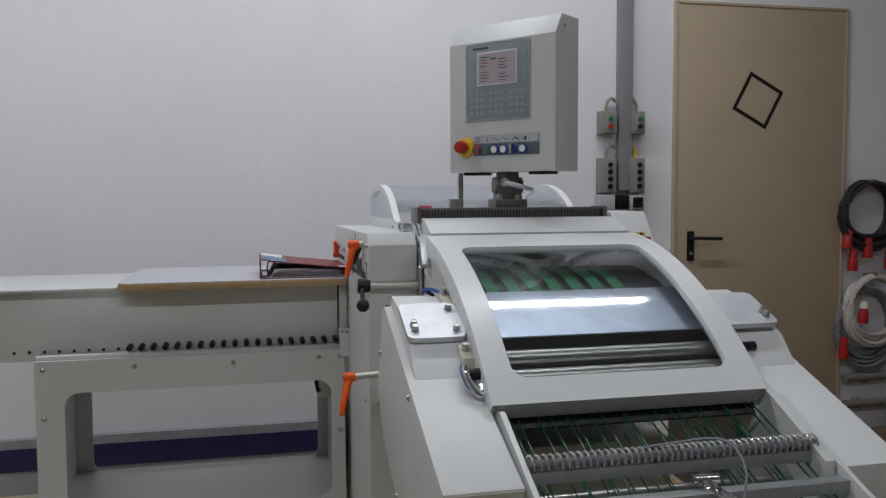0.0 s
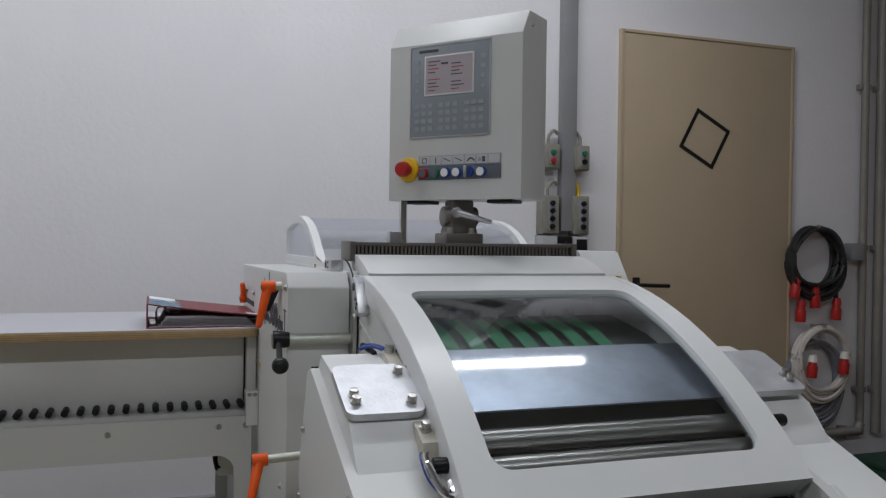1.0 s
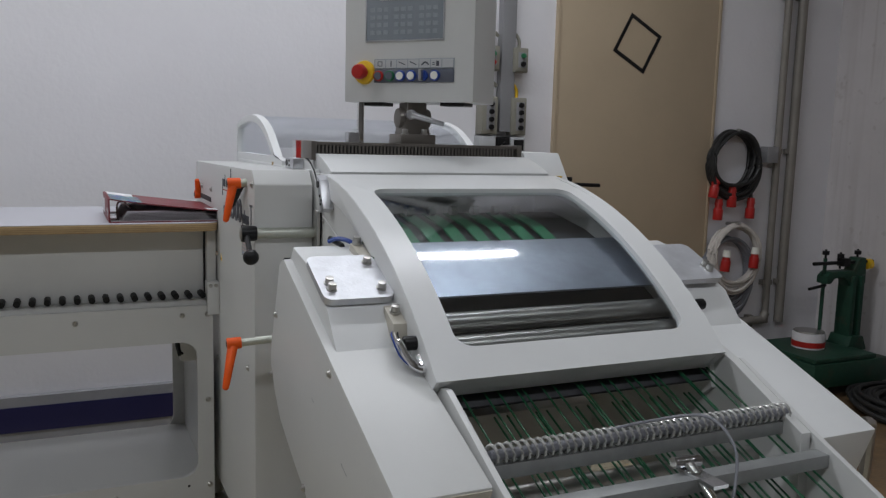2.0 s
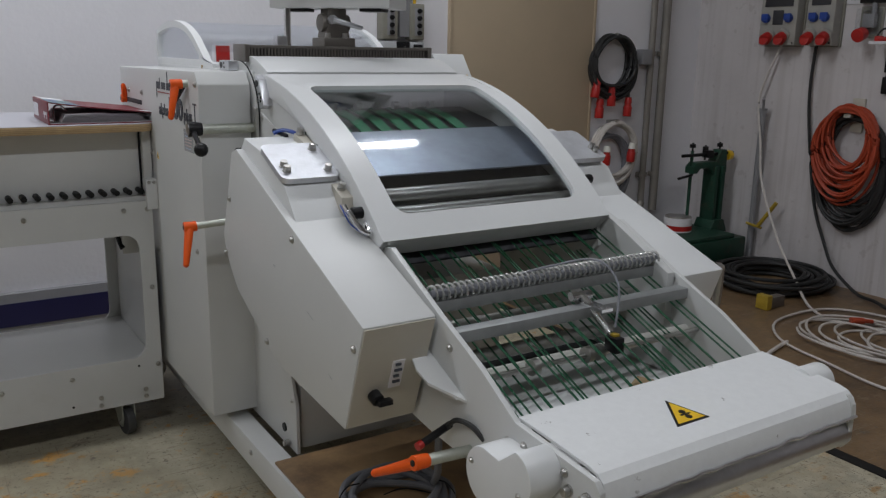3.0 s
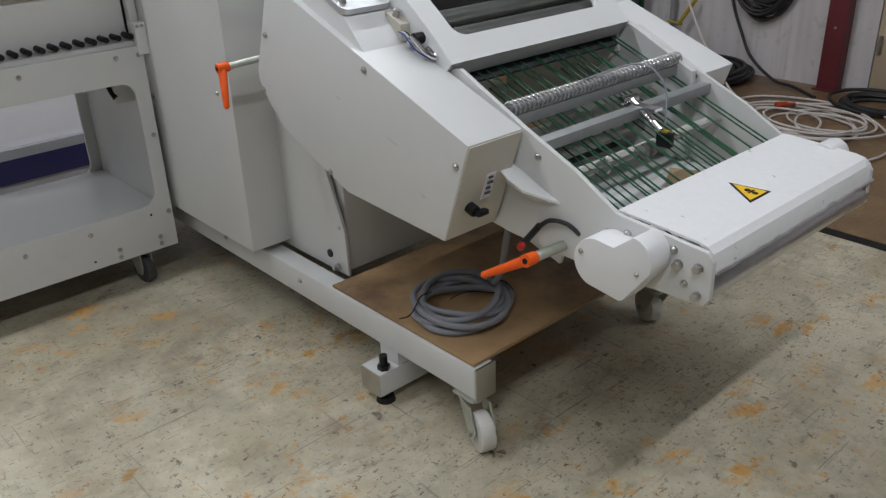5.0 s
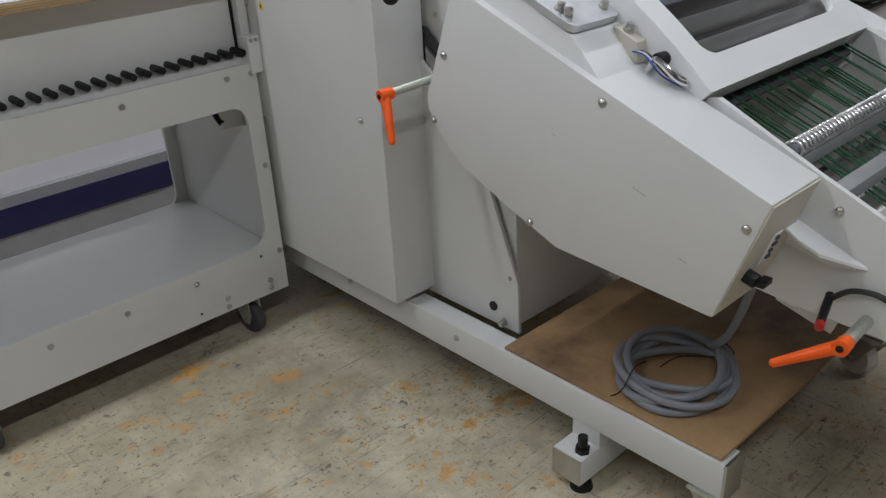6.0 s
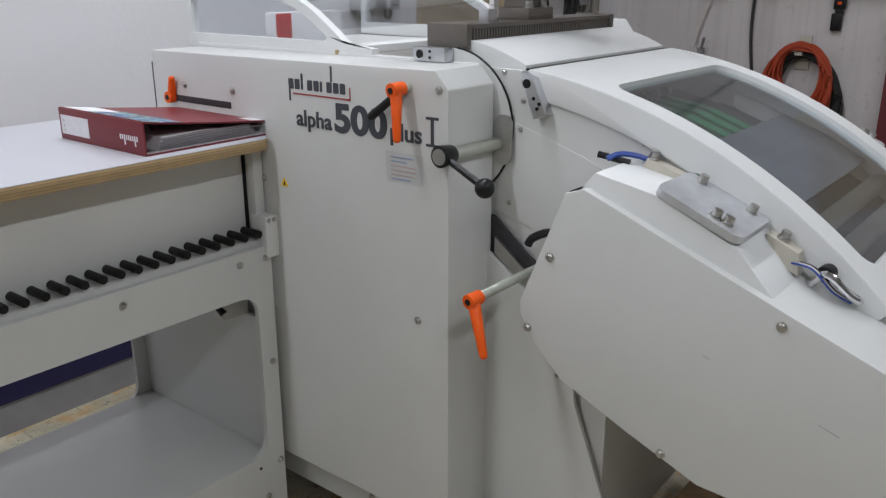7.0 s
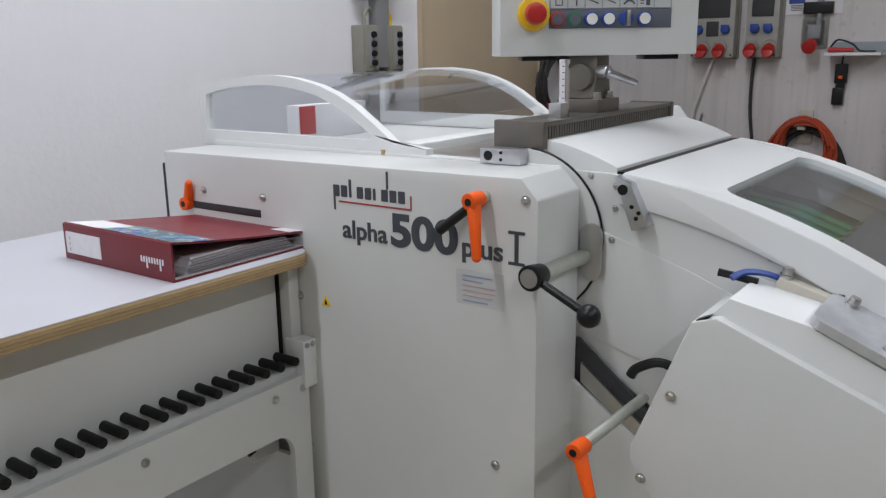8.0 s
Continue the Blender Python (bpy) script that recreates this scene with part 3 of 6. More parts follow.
# core
part("lower_body", box(0.150, 0.800, -0.292, 0.95, 0.217, 0.64, 0.012), M_PAINT, mach)
part("upper_body", box(0.166, 0.772, 0.0, 0.95, 0.60, 1.186, 0.004), M_PAINT, mach)
lower_plate = part("lower_side_plate", prism([(0.02, 0.218), (-0.316, 0.218), (-0.314, 0.352), (-0.232, 0.56), (-0.215, 0.68), (-0.15, 0.745), (0.0, 0.845), (0.02, 0.845)], "x", 0.128, 0.138, 0.002), M_PAINT, mach)
for yy, zz in ((-0.29, 0.36), (-0.19, 0.61), (-0.165, 0.645)):
    bolt(lower_plate, (0.128, yy, zz), (-1, 0, 0), BOLT_S)
part("port", rod((0.124, -0.235, 0.265), (0.129, -0.235, 0.265), 0.012), M_BLACK, lower_plate, "black plug hole")
bolt(lower_plate, (0.120, -0.275, 0.238), (-1, 0, 0), BOLT_CAP)
# Near-black sheet stands in for the shade between the covers.
part("channel_shade_sheet", prism([(0.0, 0.815), (-0.20, 0.68), (-0.20, 0.76), (-0.02, 0.905), (0.0, 0.905)], "x", 0.144, 0.150), M_DARK, mach, "dark sheet standing in for shade behind the covers")
part("channel_strip", prism([(-0.03, 0.83), (-0.22, 0.69), (-0.22, 0.72), (-0.03, 0.865)], "x", 0.134, 0.144, 0.001), M_STEEL, mach, "grey steel guide strip")
# side frame with round bearing plate
HR, HC = 1.104, (0.034, 0.0976)
HA, HB = 96.3, 134.9


def hood_pt(v, d=0.0):
    a = radians(HA + (HB - HA) * v / 0.744)
    return HC[0] + (HR - d) * math.cos(a), HC[1] + (HR - d) * math.sin(a)


hood_line = [hood_pt(0.744 * i / 16, 0.048) for i in range(17)]
side_outline = [(0.34, 1.196), (-0.06, 1.192), (-0.082, 1.19)] + hood_line[1:] + [(-0.72, 0.80), (-0.60, 0.70), (-0.28, 0.72), (-0.16, 0.80), (-0.02, 0.88), (0.34, 0.88)]
for x0, x1 in ((0.156, 0.168), (0.772, 0.784)):
    sf = part("side_frame", prism(side_outline, "x", x0, x1, 0.0015), M_PAINT, mach)
    if x0 < 0.3:
        part("bearing_plate", rod((0.1465, 0.092, 1.078), (0.1555, 0.092, 1.078), 0.147, None, 64, 0.002), M_PAINT, sf)
        part("slotted_boss", prism(arc(-0.040, 1.090, 0.019, 0, 180, 10) + arc(-0.040, 1.030, 0.019, 180, 360, 10), "x", 0.1395, 0.1472, 0.001), M_STEEL, sf, "grey steel slotted plate")
        part("round_label", rod((0.1455, 0.052, 1.180), (0.1466, 0.052, 1.180), 0.009, None, 20), M_FIELD, sf, "round grey inspection label")
        part("gasket", tube([(0.150, y, z) for y, z in arc(0.092, 1.078, 0.1485, 95, 250, 40)], 0.0022, 6), M_BLACK, sf, "black edge gasket")
        tp = part("guard_plate", prism([(-0.048, 1.098), (-0.205, 1.048), (-0.30, 1.01), (-0.30, 0.84), (-0.164, 0.876), (-0.016, 0.915), (-0.03, 1.0)], "x", 0.1525, 0.1558, 0.001), M_PAINT, sf)
        bolt(tp, (0.1525, -0.072, 1.083), (-1, 0, 0), BOLT_S)
        bolt(tp, (0.1525, -0.05, 0.935), (-1, 0, 0), BOLT_S)
        for yy, zz in ((-0.03, 1.186), (-0.075, 1.172), (-0.075, 1.136)):
            bolt(sf, (0.1562, yy, zz), (-1, 0, 0), BOLT_S)
        hb = part("hinge_block", prism([(-0.082, 1.193), (-0.110, 1.183), (-0.142, 1.118), (-0.114, 1.107)], "x", 0.130, 0.1560, 0.002), M_ALU, sf, "bare aluminium hinge block")
        part("bore", rod((0.128, -0.098, 1.172), (0.1305, -0.098, 1.172), 0.0085), M_BLACK, hb)
        for yy, zz in ((-0.114, 1.146), (-0.126, 1.137), (-0.122, 1.128)):
            part("bore", rod((0.1285, yy, zz), (0.1305, yy, zz), 0.0035, None, 10), M_BLACK, hb)

# left cover
left = part("left_cover", prism([(-0.018, 0.238), (-0.018, 1.166), (0.012, 1.199), (0.898, 1.190), (0.898, 0.238)], "x", 0.0, 0.140, 0.004), M_PAINT, mach)
for yy, zz in ((0.058, 0.705), (0.594, 1.116), (0.772, 1.116), (0.003, 1.165), (0.505, 0.932), (0.50, 0.62)):
    bolt(left, (0.0, yy, zz), (-1, 0, 0), BOLT)
slot = part("slot", box(-0.001, 0.0008, 0.603, 0.822, 1.075, 1.090, 0.0005), M_DARK, left, "dark adjusting slot")
part("front_column", prism([(0.140, 0.238), (0.140, 0.90), (0.160, 0.90), (0.160, 0.238)], "y", 0.004, 0.5), M_PAINT, mach)
# model lettering, the maker's mark only as plain bars
for k in range(9):
    y = 0.405 - k * 0.0188
    w = 0.0055 if k in (2, 5) else 0.0145
    part("logo_shape", prism(rounded(y - w, y, 1.137, 1.158 + (0.012 if k == 2 else 0), 0.0022, 2, 3), "x", -0.0012, 0.0006), M_INK, left, "charcoal logo shape")
part("logo_bar", box(-0.0014, 0.0006, 0.401, 0.405, 1.112, 1.1368), M_INK, left, "charcoal logo stem")
part("logo_bar", box(-0.0014, 0.0006, 0.2765, 0.2805, 1.1588, 1.190), M_INK, left, "charcoal logo stem")
part("logo_bar", box(-0.0012, 0.0006, 0.228, 0.392, 1.1265, 1.1295), M_REDINK, left, "thin red logo line")
part("logo_bar", box(-0.0012, 0.0006, 0.226, 0.2285, 1.1265, 1.152), M_REDINK, left, "thin red logo line")
lettering("lettering", "alpha", 0.047, (-0.001, 0.386, 1.063), left, M_INK, bold=0.0008, wide=1.08)
lettering("lettering", "500", 0.078, (-0.001, 0.274, 1.063), left, M_INK, bold=0.0028, wide=1.22)
lettering("lettering", "plus", 0.047, (-0.001, 0.124, 1.063), left, M_INK, bold=0.0008, wide=1.08)
part("mark", join(box(-0.0012, 0.0006, 0.004, 0.034, 1.110, 1.115), box(-0.0012, 0.0006, 0.004, 0.034, 1.060, 1.065), box(-0.0012, 0.0006, 0.0155, 0.0225, 1.065, 1.110)), M_INK, left, "charcoal beam mark")
part("sticker", box(-0.0008, 0.0004, 0.042, 0.134, 0.980, 1.040), M_STICKER, left, "clear dealer sticker")
for k, (w, c) in enumerate(((0.056, M_FAINTB), (0.04, M_FAINTB), (0.064, M_FAINT), (0.064, M_FAINT), (0.058, M_FAINT), (0.05, M_FAINTB))):
    part("sticker_line", box(-0.0013, -0.0009, 0.122 - w, 0.122, 1.029 - k * 0.0085, 1.0312 - k * 0.0085), c, left)
wt = part("warning_triangle", prism([(0.449, 0.922), (0.425, 0.922), (0.437, 0.943)], "x", -0.001, 0.0006), M_YELLOW, left, "small yellow warning triangle")
part("symbol", prism([(0.4405, 0.925), (0.4335, 0.925), (0.437, 0.936)], "x", -0.0016, -0.0008), M_BLACK, wt)
part("rear_plate", box(0.02, 0.75, 0.899, 0.935, 0.98, 1.16, 0.004), M_BLACK, mach, "black rear plate edge")

# right cover
part("right_cover", prism([(0.02, 0.238), (0.02, 1.147), (0.10, 1.252), (0.30, 1.252), (0.34, 1.19), (0.885, 1.19), (0.885, 0.238)], "x", 0.786, 0.905, 0.004), M_WHITE, mach)
sticker = part("warning_label", box(0.835, 0.862, 0.008, 0.020, 1.165, 1.19, 0.001), M_YELLOW, mach, "yellow and black warning label")
part("red_cap", rod((0.872, 0.012, 1.150), (0.872, 0.012, 1.176), 0.010), M_RED, mach)
part("label_bar", box(0.845, 0.852, 0.0065, 0.0085, 1.166, 1.189), M_BLACK, sticker)

# top deck and curved upper cover
part("upper_cover", prism([(0.088, 1.239), (0.060, 1.239), (0.030, 1.235), (0.000, 1.227), (-0.030, 1.217), (-0.055, 1.207), (-0.070, 1.200), (-0.070, 1.165), (0.088, 1.165)], "x", 0.1695, 0.7685, 0.0015), M_WHITE, mach)
part("seam", box(0.169, 0.771, -0.0865, -0.070, 1.176, 1.1945), M_BLACK, mach, "black rubber seam")
part("deck", box(0.170, 0.768, 0.16, 0.40, 1.186, 1.200, 0.003), M_STEEL, mach)
blk = part("stop_block", box(0.118, 0.146, 0.085, 0.165, 1.199, 1.226, 0.002), M_ALU, mach, "aluminium stop block")
part("bore", rod((0.1165, 0.148, 1.213), (0.1185, 0.148, 1.213), 0.0085), M_BLACK, blk)
for zz in (1.219, 1.207):
    part("bore", rod((0.1165, 0.122, zz), (0.1185, 0.122, zz), 0.003, None, 8), M_BLACK, blk)
part("top_rail", box(0.140, 0.168, 0.02, 0.90, 1.186, 1.2005, 0.002), M_WHITE, mach)

# vent bar
vent = part("vent_bar", box(0.160, 0.757, 0.088, 0.172, 1.238, 1.278, 0.003), M_VENT, mach, "brown-grey metal ventilation bar")
part("recess", box(0.176, 0.742, 0.0845, 0.0885, 1.246, 1.269), M_BLACK, vent)
part("vent_rim", join(box(0.160, 0.757, 0.076, 0.088, 1.271, 1.279, 0.001), box(0.160, 0.757, 0.076, 0.088, 1.237, 1.244, 0.001)), M_VENT, vent)
for s in (0.158, 0.745):
    part("end_cap", box(s, s + 0.015, 0.073, 0.174, 1.233, 1.281, 0.003), M_VENT, vent)
fin = bpy.data.meshes.new("fin")
fb = box(-0.0028, 0.0028, -0.003, 0.003, -0.0125, 0.0125)
fb.to_mesh(fin)
fb.free()
fin.materials.append(M_VENT)
for i in range(58):
    f = new("fin", fin)
    f.parent = vent
    f.location = Vector((0.180 + i * 0.00972, 0.0815, 1.2575)) - origin_of(vent)

vent.location += Vector((0, -0.012, -0.010))

# rear arched clear cover
rear = part("rear_cover", box(0.15, 0.79, 0.938, 0.947, 1.186, 1.312, 0.002), M_CLEAR, mach, "arched clear acrylic infeed cover")
ao = [(0.945, 1.19), (0.944, 1.25), (0.941, 1.312), (0.90, 1.326), (0.84, 1.338), (0.77, 1.344), (0.70, 1.345), (0.635, 1.339), (0.568, 1.325), (0.52, 1.308), (0.477, 1.287), (0.425, 1.253), (0.378, 1.220), (0.30, 1.212), (0.30, 1.187), (0.6, 1.187), (0.8, 1.187)]
ai = [(0.925, 1.222), (0.925, 1.25), (0.921, 1.302), (0.89, 1.309), (0.83, 1.318), (0.77, 1.323), (0.705, 1.324), (0.64, 1.318), (0.58, 1.306), (0.53, 1.288), (0.49, 1.268), (0.455, 1.246), (0.438, 1.235), (0.434, 1.228), (0.447, 1.222), (0.6, 1.222), (0.8, 1.222)]
for x0 in (0.142, 0.778):
    arch = part("arch", ring(ao, ai, lambda u, v, d, x0=x0: (x0 + d, u, v), 0.022), M_WHITE, rear, "white arched frame")
    part("side_pane", prism(ai, "x", x0 + 0.009, x0 + 0.013), M_CLEAR, arch)
part("top_pane", sheet([(y, z - 0.004) for y, z in ao[2:12]], 0.164, 0.778, 0.003), M_CLEAR, rear)
part("front_bar", box(0.164, 0.778, 0.345, 0.405, 1.198, 1.216, 0.003), M_WHITE, rear)
part("catch", box(0.138, 0.143, 0.399, 0.407, 1.196, 1.206, 0.001), M_CARD, rear, "brass catch")
part("paper_stack", box(0.31, 0.55, 0.80, 0.84, 1.187, 1.268, 0.001), M_PAPER, mach, "white paper stack under the clear cover")
part("stack_label", box(0.311, 0.36, 0.794, 0.7995, 1.20, 1.266, 0.001), M_RED, mach, "red label on the stack")

# hood
hood_at = lambda u, v, d: (u, *hood_pt(v, d))
win = rounded(0.212, 0.718, 0.143, 0.680, 0.034, 14)
hood = part("hood", ring(rounded(0.152, 0.780, 0.0, 0.744, 0.004, 14), win, hood_at, 0.016), M_WHITE, mach, "white arched hood frame")
bm = bmesh.new()
gv = [[bm.verts.new(hood_at(0.202 + 0.526 * i / 8, 0.132 + 0.558 * j / 24, 0.010)) for i in range(9)] for j in range(25)]
for j in range(24):
    for i in range(8):
        bm.faces.new((gv[j][i], gv[j][i + 1], gv[j + 1][i + 1], gv[j + 1][i]))
part("hood_window", finish(bm), M_WINDOW, hood, "curved smoky acrylic window")
for x0, x1 in ((0.1505, 0.166), (0.764, 0.7815)):
    top = [hood_pt(0.744 * i / 18, 0.001) for i in range(19)]
    low = [hood_pt(0.744 * i / 18, 0.050 + 0.012 * i / 18) for i in range(19)]
    part("side_rim", prism(top + low[::-1], "x", x0, x1, 0.001), M_WHITE, hood)
part("front_lip", prism([hood_pt(0.742, 0.0), hood_pt(0.728, 0.016), hood_pt(0.735, 0.058), hood_pt(0.744, 0.058)], "x", 0.154, 0.778, 0.002), M_CHIP, hood)
for ob in bpy.data.objects:
    if ob.name.split(".")[0] in ("hood_window", "top_pane", "side_pane", "rear_cover", "sticker"):
        ob.visible_shadow = False
# inside the hood: belts, polished plate, rollers
for i in range(8):
    x = 0.205 + i * 0.058
    part("belt", sheet([(-0.13, 1.105), (-0.25, 1.085), (-0.385, 1.035)], x, x + 0.033, 0.004), M_BELT, mach, "flat green transport belt")
    for yy, zz in ((-0.15, 1.104), (-0.37, 1.045)):
        part("idler", rod((x + 0.008, yy, zz + 0.008), (x + 0.024, yy, zz + 0.008), 0.011, None, 14), M_STEEL, mach)
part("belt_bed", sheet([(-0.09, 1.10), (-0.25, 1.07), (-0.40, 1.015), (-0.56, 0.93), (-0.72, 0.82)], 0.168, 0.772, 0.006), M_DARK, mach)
part("polished_plate", sheet([(-0.375, 1.066), (-0.47, 1.030), (-0.555, 0.985)], 0.172, 0.768, 0.004), M_DEFLECT, mach, "polished aluminium deflector plate")
for yy, zz, r in ((-0.585, 0.94, 0.020), (-0.635, 0.905, 0.022), (-0.69, 0.87, 0.018)):
    part("roller", rod((0.17, yy, zz), (0.77, yy, zz), r, None, 20), M_STEEL, mach)

# left guard with shoulder
guard_pts = [(-0.263, 1.018), (-0.298, 1.030), (-0.620, 0.905), (-0.950, 0.779), (-0.872, 0.551), (-0.533, 0.570), (-0.40, 0.622), (-0.272, 0.678), (-0.222, 0.724), (-0.182, 0.782), (-0.180, 0.806)]
guard = part("side_guard", prism(guard_pts, "x", 0.0, 0.154, 0.004), M_PAINT, mach)
for yy, zz in ((-0.240, 0.902), (-0.200, 0.760), (-0.468, 0.605), (-0.632, 0.878), (-0.914, 0.729)):
    bolt(guard, (0.0, yy, zz), (-1, 0, 0), BOLT)
part("shoulder_cover", prism([(-0.275, 0.995), (-0.283, 1.026), (-0.308, 1.056), (-0.412, 1.036), (-0.551, 0.974), (-0.614, 0.904), (-0.606, 0.885)], "x", 0.018, 0.154, 0.003), M_WHITE, guard)
part("front_panel", prism([(-0.9525, 0.775), (-0.8745, 0.555), (-0.869, 0.555), (-0.947, 0.775)], "x", 0.003, 0.151), M_BEIGE, guard, "aged cream front panel")
part("rotary_switch", join(rod((0.048, -0.892, 0.626), (0.048, -0.919, 0.618), 0.013, None, 20, 0.002), box(0.042, 0.072, -0.934, -0.918, 0.611, 0.622, 0.002)), M_BLACK, guard)
ip = part("switch_label", prism([(-0.9262, 0.695), (-0.9045, 0.633), (-0.9025, 0.633), (-0.9242, 0.695)], "x", 0.076, 0.102), M_PAPER, guard, "white switch label")
for k in range(4):
    zz = 0.645 + 0.013 * k
    yy = -0.9107 - 0.013 * k * 0.347
    part("label_bar", box(0.081, 0.097 - 0.004 * (k % 2), yy - 0.0022, yy, zz, zz + 0.005), M_INK, ip)


def tilted(x, s, d, a=(-0.409, 1.036), b=(-0.553, 0.975)):
    t = (Vector(b) - Vector(a)).normalized()
    n = Vector((-t.y, t.x)) if t.x < 0 else Vector((t.y, -t.x))
    if n.y < 0:
        n = -n
    p = Vector(a) + t * s - n * d
    return (x, p.x, p.y)


def plate_slab(x0, x1):
    out = rounded(x0, x1, 0.0, 0.152, 0.018, 4)
    bm = bmesh.new()
    a = [bm.verts.new(tilted(u, v, -0.016)) for u, v in out]
    b = [bm.verts.new(tilted(u, v, -0.003)) for u, v in out]
    bm.faces.new(a), bm.faces.new(b[::-1])
    for i in range(len(a)):
        j = (i + 1) % len(a)
        bm.faces.new((a[i], b[i], b[j], a[j]))
    return finish(bm)


mp = part("mounting_plate", plate_slab(0.014, 0.150), M_PLATE, guard, "scratched aluminium mounting plate")
nrm = Vector(tilted(0, 0, -1)) - Vector(tilted(0, 0, 0))
for u, v in ((0.035, 0.098), (0.035, 0.118), (0.130, 0.030), (0.130, 0.122)):
    bolt(mp, tilted(u, v, -0.016), nrm, BOLT_CAP)
part("latch_block", prism([(-0.557, 0.976), (-0.609, 0.952), (-0.612, 0.915), (-0.560, 0.938)], "x", 0.124, 0.152, 0.002), M_BEIGE, guard, "cream latch block")
bolt(guard, (0.138, -0.580, 0.968), (0, -0.36, 0.93), BOLT_CAP)
bolt(guard, (0.140, -0.352, 1.066), (0, -0.2, 0.98), BOLT_CAP)
part("bracket", prism([(-0.335, 1.040), (-0.420, 1.030), (-0.412, 1.046), (-0.345, 1.066)], "x", 0.128, 0.152, 0.001), M_BEIGE, guard)
part("clamp_knob", rod((0.128, -0.648, 0.925), (0.175, -0.652, 0.925), 0.013, None, 18, 0.003), M_BLACK, guard)
part("clamp", tube(smooth_path([(0.13, -0.632, 0.905), (0.118, -0.655, 0.93), (0.128, -0.69, 0.90), (0.145, -0.70, 0.89), (0.15, -0.67, 0.905)], 5), 0.006), M_CHROME, guard)
for k, (col, off) in enumerate(((M_BLUE, 0.0), (M_CABLE_W, 0.006), (M_CABLE_B, 0.012))):
    part("wire", tube(smooth_path([(0.125 + off, -0.60, 0.935), (0.112 + off, -0.635, 0.935), (0.118 + off, -0.665, 0.905), (0.14, -0.69, 0.885)], 5), 0.0017, 6), col, guard)
part("wire", tube(smooth_path([(0.10, -0.285, 1.062), (0.115, -0.30, 1.070), (0.13, -0.325, 1.068), (0.142, -0.345, 1.06)], 5), 0.005, 6), M_BLUE, guard, "blue taped wire")
part("tool", tube(smooth_path([(0.11, -0.262, 1.066), (0.115, -0.285, 1.062), (0.12, -0.318, 1.056)], 4), 0.006, 6), M_BLACK, guard)
# Dark tube added to draw the hood side panel's seam line.
part("wire", tube(smooth_path([(0.153, -0.130, 1.158), (0.153, -0.240, 1.122), (0.153, -0.344, 1.086), (0.152, -0.358, 1.052), (0.15, -0.40, 1.046), (0.15, -0.43, 1.046)], 4), 0.0016, 6), M_CORD, guard, "thin dark line of the panel seam along the hood edge")
bolt(guard, (0.1562, -0.325, 1.085), (-1, 0, 0), BOLT_S)

part("gap", prism([(-0.268, 1.021), (-0.288, 1.031), (-0.278, 1.012)], "x", 0.0045, 0.0175), M_BLACK, guard, "dark notch in the cover")
for yy, zz, ln in ((-0.700, 0.742, 0.030), (-0.52, 0.80, 0.012), (-0.80, 0.64, 0.016)):
    part("scratch", prism([(yy, zz), (yy - ln, zz - ln * 0.35), (yy - ln, zz - ln * 0.35 + 0.0012), (yy, zz + 0.0008)], "x", -0.0005, 0.0004), M_SKIRT, guard)
for yy in (-0.34, -0.52):
    bolt(guard, (0.154, yy, 0.955), (1, 0, 0), BOLT_S)

# right guard
rg = part("side_guard", prism([(y, z - 0.012) for y, z in guard_pts], "x", 0.806, 0.965, 0.004), M_WHITE, mach)
part("shoulder_cover", prism([(-0.275, 0.985), (-0.283, 1.016), (-0.308, 1.046), (-0.412, 1.026), (-0.551, 0.964), (-0.614, 0.892), (-0.606, 0.873)], "x", 0.806, 0.952, 0.003), M_WHITE, rg)
mp2 = part("mounting_plate", plate_slab(0.800, 0.945), M_PLATE, rg, "scratched aluminium mounting plate")
for u, v in ((0.925, 0.118), (0.925, 0.100)):
    bolt(mp2, tilted(u, v, -0.016), nrm, BOLT_CAP)
part("clamp_knob", rod((0.80, -0.60, 0.945), (0.845, -0.600, 0.945), 0.012, None, 18, 0.003), M_BLACK, rg)
part("cap", rod((0.795, -0.60, 0.945), (0.802, -0.600, 0.945), 0.012), M_BLUE, rg)
part("crank_handle", tube(smooth_path([(0.955, -0.86, 0.598), (1.03, -0.86, 0.600), (1.05, -0.862, 0.610), (1.056, -0.864, 0.63), (1.056, -0.868, 0.725), (1.052, -0.87, 0.742), (1.032, -0.87, 0.746)], 6), 0.0115), M_STEEL, rg, "bent grey steel handle")

# feed tray: side plates, cords, bars
plate_pts = [(-0.70, 0.86), (-0.755, 0.868), (-0.942, 0.778), (-1.083, 0.716), (-1.188, 0.656), (-1.385, 0.640), (-1.398, 0.625), (-1.398, 0.55), (-1.385, 0.532), (-1.30, 0.530), (-1.135, 0.522), (-0.917, 0.530), (-0.80, 0.545), (-0.60, 0.60)]
for x0 in (0.164, 0.806):
    tp = part("tray_side", prism(plate_pts, "x", x0, x0 + 0.012, 0.0015), M_PAINT, mach)
    xs = x0 if x0 < 0.5 else x0 + 0.012
    n = (-1, 0, 0) if x0 < 0.5 else (1, 0, 0)
    for yy, zz in ((-0.985, 0.725), (-1.33, 0.600), (-1.372, 0.606), (-1.373, 0.550), (-1.345, 0.565), (-1.318, 0.625), (-1.215, 0.625), (-1.17, 0.615)):
        bolt(tp, (xs, yy, zz), n, BOLT_CAP if yy < -1.32 and zz != 0.565 else BOLT)
part("inner_filler", prism([(-0.30, 1.0), (-0.50, 1.0), (-0.66, 0.90), (-0.757, 0.866), (-0.94, 0.777), (-0.94, 0.545), (-0.30, 0.545)], "x", 0.7842, 0.8058), M_PAINT, mach)
